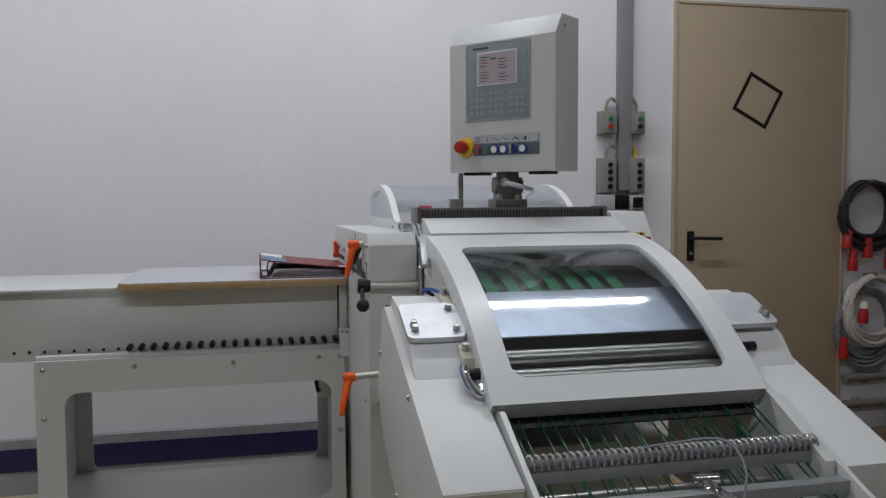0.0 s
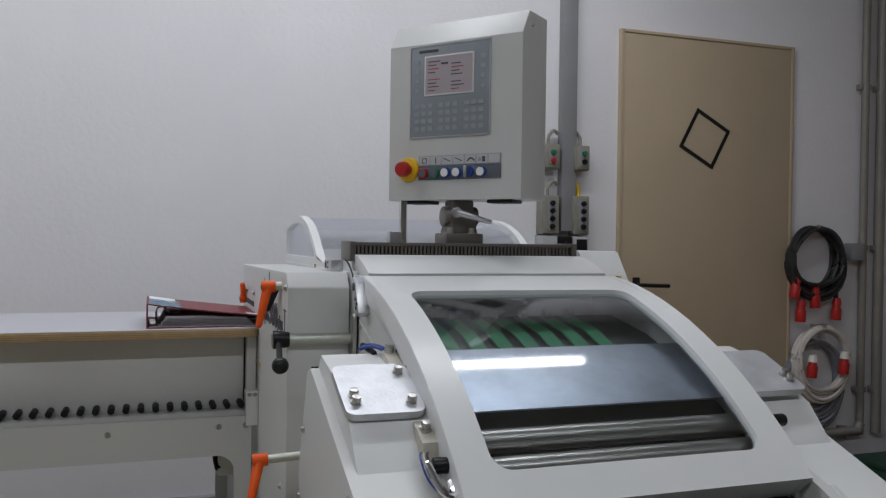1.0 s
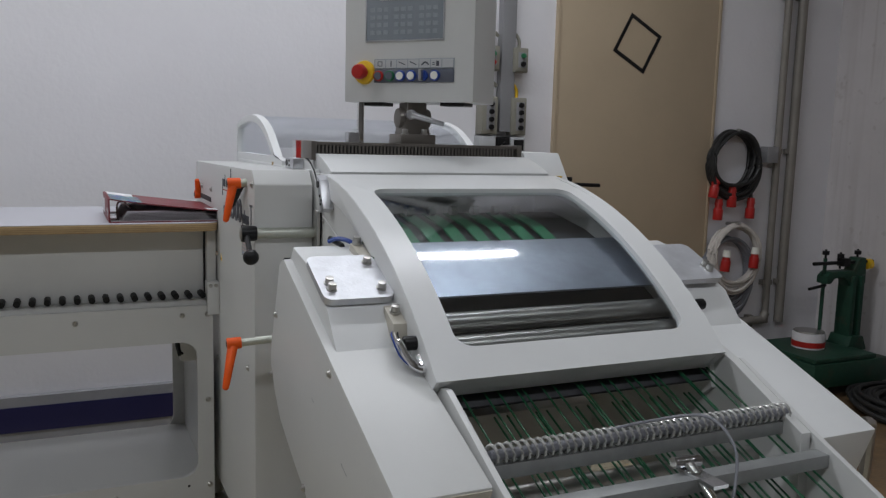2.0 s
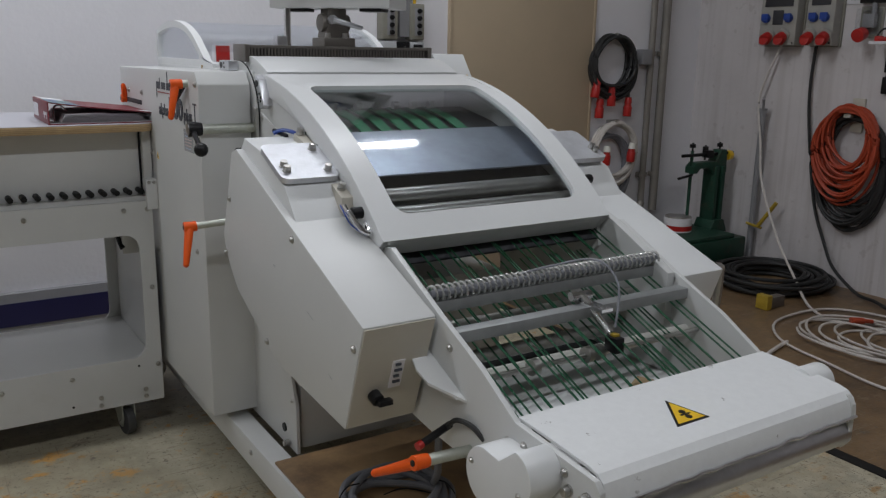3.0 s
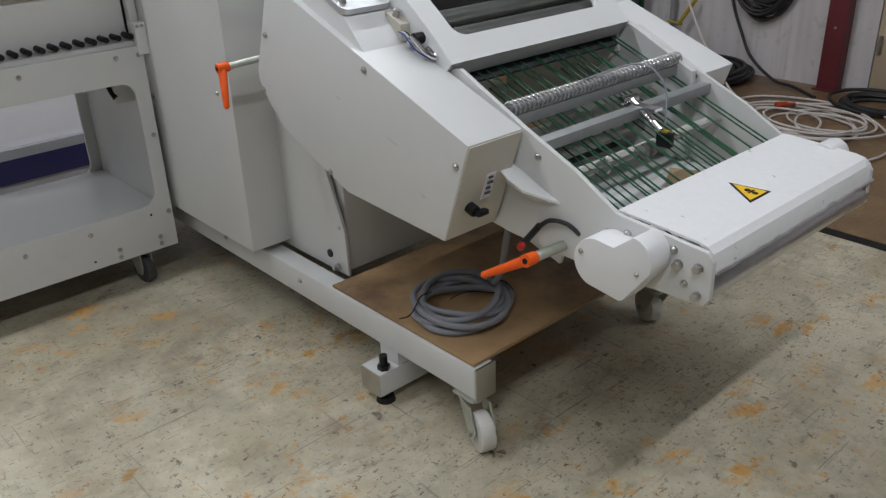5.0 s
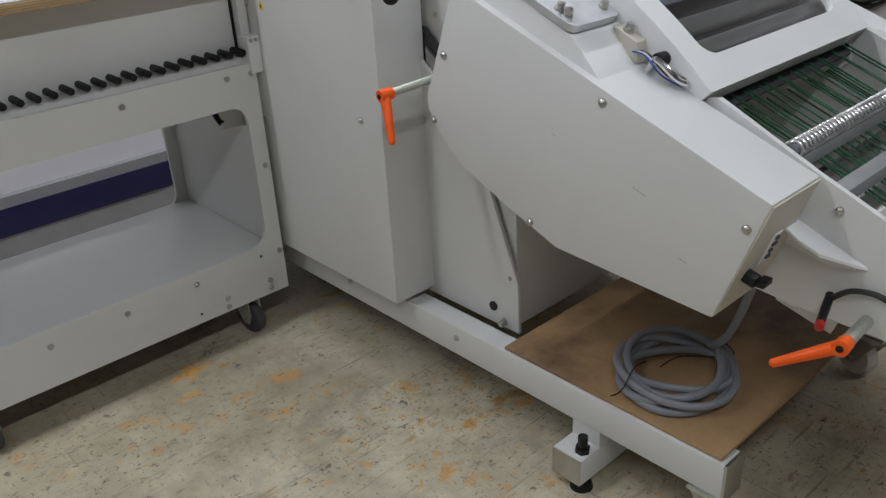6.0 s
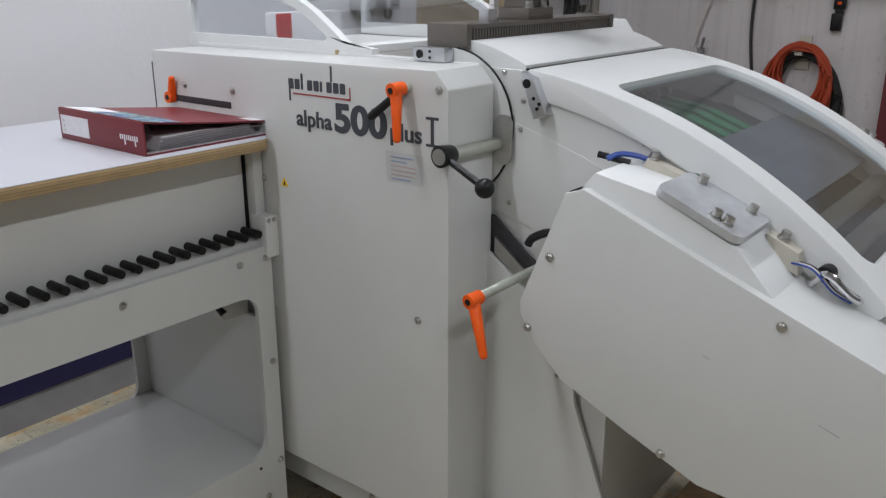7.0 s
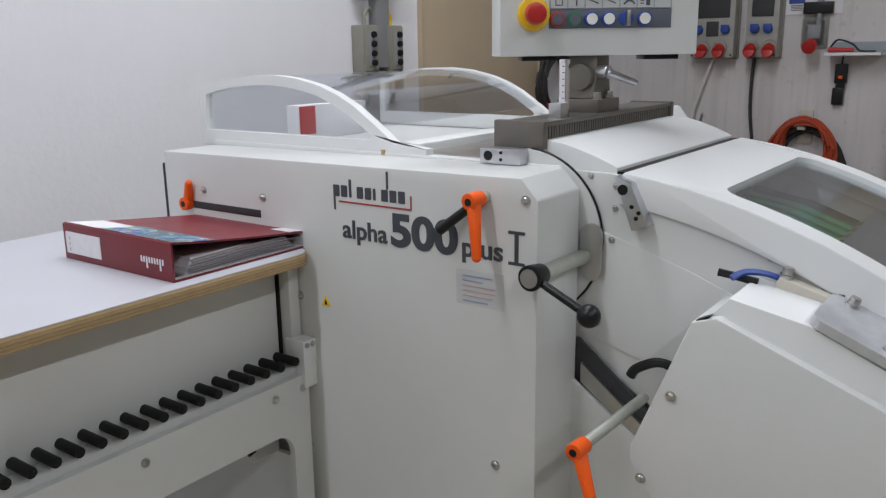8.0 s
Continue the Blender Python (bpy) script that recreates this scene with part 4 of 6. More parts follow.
part("loom_bar", box(0.176, 0.806, -0.897, -0.877, 0.762, 0.786, 0.002), M_GALV, mach)
pts = []
for i in range(44 * 10):
    t = i / 439
    a = i / 10 * 2 * math.pi
    pts.append((0.180 + 0.62 * t, -0.887 + 0.0145 * math.cos(a), 0.802 + 0.0145 * math.sin(a)))
part("spiral_wrap", tube(pts, 0.0028, 6), M_SPIRAL, mach, "shiny open spiral cable wrap")
part("wire_loom", rod((0.180, -0.886, 0.799), (0.800, -0.886, 0.799), 0.0085), M_CABLE_G, mach)
part("cross_bar", box(0.176, 0.806, -0.984, -0.952, 0.727, 0.751, 0.002), M_GALV, mach, "bare galvanised cross bar")
sb = part("sensor_bracket", join(box(0.50, 0.53, -1.03, -0.94, 0.752, 0.758), rod((0.515, -0.955, 0.765), (0.525, -1.03, 0.705), 0.009), rod((0.49, -0.945, 0.766), (0.54, -0.950, 0.766), 0.010)), M_CHROME, mach)
part("sensor", box(0.512, 0.534, -1.065, -1.03, 0.672, 0.704, 0.002), M_BLACK, sb)
part("sensor_cap", box(0.518, 0.532, -1.053, -1.039, 0.704, 0.709, 0.001), M_OCHRE, sb)
part("sensor_cable", tube(smooth_path([(0.53, -1.04, 0.72), (0.56, -1.01, 0.80), (0.55, -0.95, 0.84), (0.47, -0.90, 0.825), (0.40, -0.888, 0.814)], 7), 0.0026, 6), M_CABLE_G, sb)
cord = bpy.data.meshes.new("cord")
cb = tube([(0, -0.69, 0.845), (0, -1.215, 0.632)], 0.0020, 6)
cb.to_mesh(cord)
cb.free()
cord.materials.append(M_CORD)
rnd = random.Random(4)
for layer_z, n0 in ((0.0, 20), (-0.06, 14)):
    for i in range(n0):
        c = new("cord", cord)
        c.parent = mach
        x = 0.192 + 0.60 * (i + 0.5 * (i % 2 == 0) + rnd.uniform(-0.15, 0.15)) / n0
        c.location = Vector((x, 0, layer_z)) - origin_of(mach)
        c.rotation_euler = (0, 0, rnd.uniform(-0.008, 0.008))
for yy, zz, r, m in ((-0.985, 0.652, 0.013, M_NYLON), (-0.80, 0.61, 0.016, M_STEEL), (-0.83, 0.70, 0.016, M_STEEL), (-1.19, 0.617, 0.014, M_STEEL)):
    part("tray_roller", rod((0.176, yy, zz), (0.806, yy, zz), r, None, 18), m, mach)
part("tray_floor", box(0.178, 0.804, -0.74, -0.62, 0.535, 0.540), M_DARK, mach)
part("tray_floor", box(0.178, 0.804, -1.25, -0.74, 0.535, 0.540), M_PAINT, mach)
part("light_plate", prism([(0.19, 0.0), (0.60, 0.0), (0.52, 0.27), (0.20, 0.27)], "z", 0.541, 0.546), M_WHITE, mach, "loose white sheet in the tray").location = (0, -1.20, 0)
part("cardboard_piece", prism([(0.58, -1.22), (0.76, -1.12), (0.69, -0.96), (0.55, -1.04)], "z", 0.548, 0.554), M_CARD, mach, "cardboard scrap")
part("red_cap", box(0.39, 0.42, -1.16, -1.13, 0.548, 0.575, 0.003), M_RED, mach)
for x in (0.33, 0.47, 0.50):
    part("pulley", rod((x, -1.02, 0.664), (x + 0.014, -1.02, 0.664), 0.017, None, 16), M_STEEL, mach)
part("cross_rod", rod((0.176, -1.02, 0.664), (0.806, -1.02, 0.664), 0.005), M_STEEL, mach)

# outfeed end
oc = part("outfeed_cover", sheet([(-1.180, 0.660), (-1.25, 0.657), (-1.355, 0.650), (-1.376, 0.645), (-1.389, 0.634), (-1.396, 0.618), (-1.398, 0.598)], 0.178, 0.822, 0.005), M_CHIP, mach, "chipped white outfeed cover")


def on_cover(bm):
    """Tips a flat piece to the slope of the outfeed cover."""
    for v in bm.verts:
        v.co.z += (v.co.y + 1.25) * 0.064
    return bm


wl = part("warning_triangle", on_cover(prism([(0.452, -1.254), (0.478, -1.333), (0.398, -1.333)], "z", 0.6562, 0.6582)), M_BLACK, oc, "yellow warning triangle")
part("triangle_face", on_cover(prism([(0.4512, -1.2635), (0.4715, -1.3285), (0.4060, -1.3285)], "z", 0.6578, 0.6588)), M_YELLOW, wl)
part("symbol", on_cover(join(rod((0.445, -1.300, 0.6585), (0.445, -1.300, 0.6595), 0.0065), rod((0.443, -1.3175, 0.6585), (0.443, -1.3175, 0.6595), 0.0065), box(0.432, 0.456, -1.3105, -1.3065, 0.6585, 0.6594))), M_BLACK, wl)
part("outfeed_roll", rod((0.178, -1.368, 0.562), (0.818, -1.368, 0.562), 0.031, None, 28, 0.002), M_ALU, mach, "shiny steel outfeed roll")
part("foil_edge", tube([(0.18 + 0.64 * i / 60, -1.4005 + 0.0022 * noise.noise((i * 0.31, 1.7, 0)), 0.5995 + 0.004 * noise.noise((i * 0.23, 5.1, 0))) for i in range(61)], 0.0035, 6), M_CHROME, mach, "shiny crumpled foil edge")
part("end_drum", rod((0.80, -1.288, 0.628), (0.868, -1.288, 0.628), 0.034, None, 28, 0.004), M_WHITE, mach)


def slab(top, th):
    """A flat plate: its upper outline, and its thickness downwards."""
    bm = bmesh.new()
    a = [bm.verts.new(p) for p in top]
    b = [bm.verts.new((p[0], p[1], p[2] - th)) for p in top]
    bm.faces.new(a), bm.faces.new(b[::-1])
    for i in range(len(a)):
        j = (i + 1) % len(a)
        bm.faces.new((a[i], b[i], b[j], a[j]))
    return finish(bm)


lobes = arc(-1.268, 0.610, 0.046, 205, 95, 14) + [(-1.230, 0.622)] + arc(-1.190, 0.574, 0.052, 88, -70, 18) + arc(-1.246, 0.532, 0.016, -72, -150, 6)
part("drive_cover", prism(lobes, "x", 0.100, 0.164, 0.003), M_WHITE, mach, "double-lobed white drive cover")
for yy, zz in ((-1.155, 0.590), (-1.285, 0.585)):
    bolt(mach, (0.100, yy, zz), (-1, 0, 0), BOLT_S)
wedge = part("wedge_bracket", slab([(0.128, -0.885, 0.706), (0.1635, -0.885, 0.706), (0.1635, -1.045, 0.641), (0.116, -0.985, 0.665), (0.112, -0.95, 0.680)], 0.005), M_WHITE, mach)
part("web", prism([(-0.885, 0.700), (-1.030, 0.640), (-0.99, 0.632), (-0.885, 0.655)], "x", 0.150, 0.154), M_WHITE, wedge)
part("lower_plate_inside", prism([(-0.86, 0.545), (-1.0, 0.535), (-0.97, 0.44), (-0.86, 0.47)], "x", 0.26, 0.27, 0.001), M_PAINT, mach)


def orange_lever(pivot, shaft_end, tip, shaft_r=0.009):
    pivot, shaft_end, tip = Vector(pivot), Vector(shaft_end), Vector(tip)
    ax = (shaft_end - pivot).normalized()
    lev = part("clamp_lever", join(rod(pivot - ax * 0.014, pivot + ax * 0.018, 0.014, 0.013, 20, 0.002), rod(pivot, tip, 0.012, 0.0075, 14, 0.001), ball(tip, 0.0078, 12)), M_ORANGE, mach, "orange plastic clamping lever")
    part("screw", rod(pivot - ax * 0.0155, pivot - ax * 0.013, 0.006, None, 12), M_BLACK, lev)
    part("shaft", rod(pivot + ax * 0.018, shaft_end, shaft_r, None, 16, 0.001), M_ZINC, lev, "zinc-plated shaft")
    return lev


l1 = orange_lever((-0.031, 0.079, 1.163), (0.004, 0.076, 1.165), (-0.052, 0.060, 1.078), 0.010)
part("black_lever", join(rod((-0.008, 0.077, 1.165), (-0.022, 0.150, 1.107), 0.0075, 0.0085, 14), ball((-0.022, 0.150, 1.107), 0.0086, 12)), M_BLACK, l1, "black lever arm")
orange_lever((-0.004, 0.822, 1.084), (0.004, 0.822, 1.084), (-0.012, 0.806, 1.128), 0.006)
orange_lever((-0.072, -0.131, 0.818), (0.128, -0.150, 0.832), (-0.096, -0.172, 0.732))
orange_lever((0.049, -1.068, 0.560), (0.166, -1.058, 0.548), (0.005, -0.985, 0.512), 0.011)
ck = part("hand_crank", join(rod((-0.032, -0.022, 1.052), (0.004, -0.024, 1.052), 0.021, 0.017, 24, 0.003), rod((-0.020, -0.022, 1.052), (-0.030, -0.118, 1.012), 0.0065, 0.0065, 12)), M_BLACK, mach, "black hand crank")
part("shaft", rod((0.004, -0.024, 1.052), (0.146, -0.028, 1.052), 0.013, None, 20), M_ZINC, ck, "zinc-plated shaft")
part("hub_cap", rod((-0.0335, -0.022, 1.052), (-0.0315, -0.022, 1.052), 0.015), M_STEEL, ck)
part("knob", ball((-0.030, -0.122, 1.010), 0.018, 20), M_BLACK, ck)
part("hook", tube(smooth_path([(0.09, -0.235, 0.86), (0.09, -0.225, 0.90), (0.085, -0.19, 0.915), (0.08, -0.155, 0.90), (0.078, -0.145, 0.885)], 6), 0.008), M_BLACK, mach, "black cable hook")
part("plug", rod((0.085, -1.015, 0.562), (0.160, -0.995, 0.575), 0.0075), M_BLACK, mach)
part("plug_cap", rod((0.075, -1.018, 0.560), (0.086, -1.015, 0.562), 0.008), M_RED, mach)
part("plug_lead", tube(smooth_path([(0.150, -1.0, 0.574), (0.150, -1.03, 0.60), (0.156, -1.07, 0.604), (0.166, -1.10, 0.585)], 6), 0.005), M_CABLE_B, mach)

# control box on its post
BU, BN = Vector((0.631, -0.776, 0)), Vector((0.776, 0.631, 0))
BM = Matrix((BU, BN, Vector((0, 0, 1)))).transposed().to_4x4()
BM.translation = Vector((0.300, 0.238, 0))


def onbox(bm):
    bmesh.ops.transform(bm, verts=bm.verts[:], matrix=BM)
    return bm


cbx = part("control_box", onbox(prism([(0.0, 1.377), (0.0, 1.774), (0.034, 1.833), (0.135, 1.833), (0.135, 1.377)], "x", 0.0, 0.384, 0.003)), M_PAINT, mach, "light grey control box with sloped top edge")
mem = part("membrane_panel", onbox(box(0.068, 0.297, -0.003, 0.001, 1.536, 1.768, 0.001)), M_PANEL, cbx, "grey membrane keypad")
part("panel_edge", onbox(join(box(0.066, 0.299, -0.004, 0.001, 1.766, 1.7695), box(0.066, 0.299, -0.004, 0.001, 1.5345, 1.538), box(0.066, 0.0685, -0.004, 0.001, 1.538, 1.766), box(0.2965, 0.299, -0.004, 0.001, 1.538, 1.766))), M_ALU, mem)
scr = part("screen_frame", onbox(box(0.110, 0.254, -0.0055, -0.002, 1.640, 1.741, 0.001)), M_PAPER, mem)
lcd = part("screen", onbox(box(0.114, 0.250, -0.0065, -0.005, 1.644, 1.737)), M_LCD, scr, "pale pink-grey display")
for r in range(9):
    for cx, w in ((0.122, 0.035), (0.190, 0.04)):
        if (r * 7 + int(cx * 100)) % 5 != 0:
            part("text_bar", onbox(box(cx, cx + w * (0.6 + 0.4 * ((r * 13) % 5) / 4), -0.0069, -0.0064, 1.652 + r * 0.009, 1.6545 + r * 0.009)), M_INK if r % 3 else M_REDINK, lcd)
part("text_bar", onbox(box(0.160, 0.180, -0.0069, -0.0064, 1.716, 1.721)), M_INK, lcd)
part("logo_bar", onbox(box(0.092, 0.150, -0.0036, -0.0028, 1.750, 1.757)), M_INK, mem, "charcoal logo shape")
key = bpy.data.meshes.new("key")
kb = onbox(box(0, 0.014, -0.0042, -0.0028, 0, 0.011, 0.001))
bmesh.ops.translate(kb, verts=kb.verts[:], vec=-Vector((0.300, 0.238, 0)))
kb.to_mesh(key)
kb.free()
key.materials.append(M_PANEL2)
for gx, cols in ((0.080, 3), (0.152, 3), (0.226, 3)):
    for i in range(cols):
        for j in range(4):
            k = new("key", key)
            k.parent = mem
            k.location = BM @ Vector((gx + i * 0.0205, 0, 1.552 + j * 0.0195)) - origin_of(mem)
for j in range(4):
    for gx in (0.080, 0.272):
        k = new("key", key)
        k.parent = mem
        k.location = BM @ Vector((gx, 0, 1.650 + j * 0.024)) - origin_of(mem)
strip = part("button_strip", onbox(box(0.094, 0.330, -0.003, 0.001, 1.428, 1.4625, 0.001)), M_SLATE, cbx)
sy = part("symbol_strip", onbox(box(0.094, 0.330, -0.0028, 0.001, 1.4635, 1.489, 0.0008)), M_PANEL2, cbx)
for i in range(7):
    x0 = 0.097 + i * 0.0333
    part("symbol_field", onbox(box(x0, x0 + 0.0305, -0.0034, -0.0026, 1.4655, 1.487)), M_FIELD, sy)
    if i == 0:
        part("symbol", onbox(join(box(x0 + 0.009, x0 + 0.0215, -0.0038, -0.0032, 1.481, 1.483), box(x0 + 0.009, x0 + 0.0215, -0.0038, -0.0032, 1.470, 1.472), box(x0 + 0.008, x0 + 0.010, -0.0038, -0.0032, 1.471, 1.482), box(x0 + 0.0205, x0 + 0.0225, -0.0038, -0.0032, 1.471, 1.482))), M_INK, sy)
    elif i == 1:
        part("symbol", onbox(box(x0 + 0.014, x0 + 0.017, -0.0038, -0.0032, 1.469, 1.484)), M_INK, sy)
    elif i == 4:
        part("symbol", onbox(join(*[box(x0 + 0.006 + k * 0.003, x0 + 0.010 + k * 0.003, -0.0038, -0.0032, 1.471 + 0.006 * math.sin(k * 0.5), 1.475 + 0.006 * math.sin(k * 0.5)) for k in range(7)])), M_INK, sy)
    elif i == 5:
        part("symbol", onbox(join(box(x0 + 0.016, x0 + 0.024, -0.0038, -0.0032, 1.469, 1.482), box(x0 + 0.005, x0 + 0.012, -0.0038, -0.0032, 1.472, 1.474), box(x0 + 0.005, x0 + 0.012, -0.0038, -0.0032, 1.477, 1.479))), M_INK, sy)
    elif i in (2, 3):
        part("symbol", onbox(prism([(x0 + 0.005, 1.480), (x0 + 0.025, 1.472), (x0 + 0.025, 1.4745), (x0 + 0.005, 1.4825)], "y", -0.0038, -0.0032)), M_INK, sy)
for u, ringc, capc in ((0.109, M_RED, M_SLATE), (0.143, M_GREENB, M_SLATE), (0.175, M_BLUE, M_BUTTON), (0.208, M_BLUE, M_BUTTON), (0.242, M_BLUE, M_BLUE), (0.277, M_BLUE, M_BUTTON)):
    rb = part("button", onbox(rod((u, 0.0, 1.445), (u, -0.010, 1.445), 0.0145, 0.0135, 24, 0.001)), ringc, cbx)
    if u == 0.242:
        part("selector", onbox(box(u - 0.004, u + 0.004, -0.024, -0.008, 1.431, 1.460, 0.002)), M_STEEL, rb)
    else:
        part("cap", onbox(rod((u, -0.009, 1.445), (u, -0.0115, 1.445), 0.0105, None, 20)), capc, rb)
es = part("emergency_stop", onbox(rod((0.064, 0.001, 1.455), (0.064, -0.010, 1.455), 0.032, 0.030, 32, 0.002)), M_YELLOW, cbx, "yellow emergency stop collar")
part("mushroom_button", onbox(join(rod((0.064, -0.010, 1.455), (0.064, -0.026, 1.455), 0.015, 0.017, 24), rod((0.064, -0.024, 1.455), (0.064, -0.042, 1.455), 0.0215, 0.018, 28, 0.004))), M_RED, es, "red mushroom button")
for u in (0.045, 0.285):
    part("clip", onbox(box(u, u + 0.068, 0.012, 0.07, 1.368, 1.3775, 0.002)), M_BLACK, cbx)
bolt(cbx, BM @ Vector((0.384, 0.05, 1.80)), BU, BOLT_S)
px, py = 0.455, 0.125
post = part("post", join(box(px - 0.05, px + 0.05, py - 0.045, py + 0.045, 1.266, 1.294, 0.004), prism([(px - 0.04, 1.294), (px + 0.04, 1.294), (px + 0.028, 1.345), (px + 0.028, 1.377), (px - 0.028, 1.377), (px - 0.028, 1.345)], "y", py - 0.03, py + 0.03, 0.003)), M_VENT, mach, "dark grey swivel post")
part("tube_joint", rod((px - 0.045, py, 1.336), (px + 0.045, py, 1.336), 0.026, None, 24, 0.003), M_VENT, post)
part("lever", join(rod((px - 0.02, py - 0.03, 1.345), (px - 0.025, py - 0.055, 1.345), 0.013, None, 16, 0.002), rod((px - 0.024, py - 0.05, 1.345), (px + 0.058, py - 0.075, 1.322), 0.009, 0.006, 14)), M_ALU, post, "light grey clamping lever")
bolt(post, (px + 0.02, py - 0.035, 1.294), (0, 0, 1), BOLT_CAP)
bolt(post, (px - 0.035, py - 0.035, 1.294), (0, 0, 1), BOLT_CAP)
sp = part("scale_post", box(0.2905, 0.3055, 0.090, 0.105, 1.268, 1.372, 0.001), M_CHROME, mach, "steel post with graduated scale")
part("scale_strip", box(0.2895, 0.2905, 0.0925, 0.1025, 1.284, 1.366), M_PAPER, sp)
for k in range(7):
    part("tick", box(0.2890, 0.2897, 0.093, 0.0975, 1.290 + k * 0.0115, 1.2915 + k * 0.0115), M_INK, sp)
part("base_block", box(0.262, 0.292, 0.085, 0.110, 1.267, 1.295, 0.001), M_ALU, sp)


# ---- collecting table beside the machine ----
rack = thing("collecting_table", (-0.5, 0.75, 0.0), "light grey steel collecting table on castors with laminated worktop", "table")
front = part("front_frame", ring(rounded(-1.0, -0.018, 0.113, 0.784, 0.004), rounded(-0.914, -0.064, 0.268, 0.678, 0.045), lambda u, v, d: (u, 0.478 + d, v), 0.014), M_PAINT, rack)
part("front_flange", box(-1.0, -0.018, 0.4935, 0.530, 0.774, 0.800, 0.007, 3), M_PAINT, rack)
part("back_frame", ring(rounded(-1.0, -0.018, 0.113, 0.776, 0.004), rounded(-0.93, -0.072, 0.238, 0.70, 0.045), lambda u, v, d: (u, 1.02 + d, v), 0.012), M_PAINT, rack)
part("side_panel", prism([(0.492, 0.12), (1.02, 0.12), (1.02, 0.60), (0.492, 0.60)], "x", -0.034, -0.024), M_PAINT, rack)
part("side_panel", prism([(0.492, 0.12), (1.02, 0.12), (1.02, 0.77), (0.492, 0.77)], "x", -0.998, -0.988), M_PAINT, rack)
part("lower_shelf", box(-0.988, -0.035, 0.492, 1.02, 0.236, 0.250, 0.002), M_PAINT, rack, "light grey steel lower shelf")
part("roller_tray", box(-0.988, -0.030, 0.492, 1.02, 0.740, 0.772, 0.002), M_PAINT, rack)
part("upright_panel", box(-1.30, -0.036, 0.535, 1.02, 0.776, 1.0035, 0.003), M_PAINT, rack)
part("corner_post", box(-0.030, -0.004, 0.505, 0.54, 0.776, 1.0035, 0.002), M_PAINT, rack)
part("gap_line", box(-0.0345, -0.0310, 0.530, 0.540, 0.80, 1.003), M_BLACK, rack)
brk = part("corner_bracket", box(-0.034, 0.0, 0.470, 0.520, 0.757, 0.852, 0.002), M_WHITE, rack)
for xx in (-0.025, -0.010):
    bolt(brk, (xx, 0.470, 0.843), (0, -1, 0), BOLT_S)
wt_outline = rounded(-0.745, 0.0, 0.458, 1.045, 0.045, 6)
part("worktop_core", prism(wt_outline, "z", 1.0035, 1.0265, 0.0015), M_PLY, rack, "plywood worktop with visible edge")
part("worktop_surface", prism(rounded(-0.744, -0.001, 0.459, 1.044, 0.045, 6), "z", 1.0266, 1.0282), M_LAMINATE, rack, "pale grey laminate surface")
for k in range(3):
    part("ply_line", ring(rounded(-0.7455, 0.0005, 0.4575, 1.0455, 0.045, 6), rounded(-0.74, -0.005, 0.463, 1.04, 0.045, 6), lambda u, v, d, k=k: (u, v, 1.0085 + 0.0055 * k - d), 0.0012), M_CARD, rack)
part("end_leaf", box(-1.30, -0.75, 0.50, 1.02, 1.0035, 1.012, 0.002), M_PAINT, rack)
pin = bpy.data.meshes.new("roller_pin")
pb = join(rod((0, 0.040, 0), (0, -0.018, 0), 0.0088, None, 14, 0.001), rod((0, -0.0202, 0), (0, -0.0212, 0), 0.004, None, 8))
pb.to_mesh(pin)
pb.free()
flat_shade(pin)
pin.materials.append(M_RUBBER)
for i in range(19):
    x = -0.046 - i * 0.0372
    ob = new("roller_pin", pin)
    ob.parent = rack
    ob.location = Vector((x, 0.497, 0.814)) - origin_of(rack)
for i in range(12):
    part("pin_hole", rod((-0.755 - i * 0.045, 0.5352, 0.806), (-0.755 - i * 0.045, 0.533, 0.806), 0.005, None, 10), M_BLACK, rack)
for x, z in ((-0.034, 0.758), (-0.105, 0.758), (-0.388, 0.753), (-0.70, 0.757), (-0.034, 0.501), (-0.031, 0.237), (-0.295, 0.232), (-0.494, 0.228), (-0.692, 0.223), (-0.215, 0.154), (-0.216, 0.128), (-0.075, 0.156), (-0.075, 0.132), (-0.975, 0.60), (-0.975, 0.30), (-0.975, 0.757)):
    bolt(front, (x, 0.478, z), (0, -1, 0), BOLT)
part("hole", rod((-0.299, 0.477, 0.140), (-0.299, 0.479, 0.140), 0.004, None, 10), M_BLACK, front)
part("hole", rod((-0.092, 0.477, 0.240), (-0.092, 0.479, 0.240), 0.004, None, 10), M_BLACK, front)
part("latch", tube(smooth_path([(-0.10, 0.60, 0.68), (-0.105, 0.585, 0.65), (-0.10, 0.56, 0.62)], 4), 0.009), M_BLACK, rack)
part("inner_beam", box(-0.10, -0.03, 0.56, 0.60, 0.60, 0.68, 0.002), M_PAINT, rack)
for x, y in ((-0.140, 0.535), (-0.88, 0.535), (-0.135, 0.97), (-0.88, 0.97)):
    castor(rack, x, y, (0.005, -0.024), 0.046, 0.028, 0.14, M_TYRE)

# binder on the table
bd = thing("ring_binder", (-0.15, 0.65, 1.0282), "maroon ring binder with printed cover lying on the worktop", "binder")
zt = 1.0286
part("back_cover", box(-0.292, 0.010, 0.490, 0.806, zt, zt + 0.003, 0.001), M_MAROON, bd)
part("spine", box(-0.295, -0.291, 0.490, 0.806, zt, zt + 0.066, 0.0012), M_MAROON, bd)


def cover_z(x):
    """Height of the front cover's upper face, falling from the spine to its free edge."""
    return zt + 0.067 - 0.036 * max(0.0, (x + 0.291) / 0.303) ** 0.85


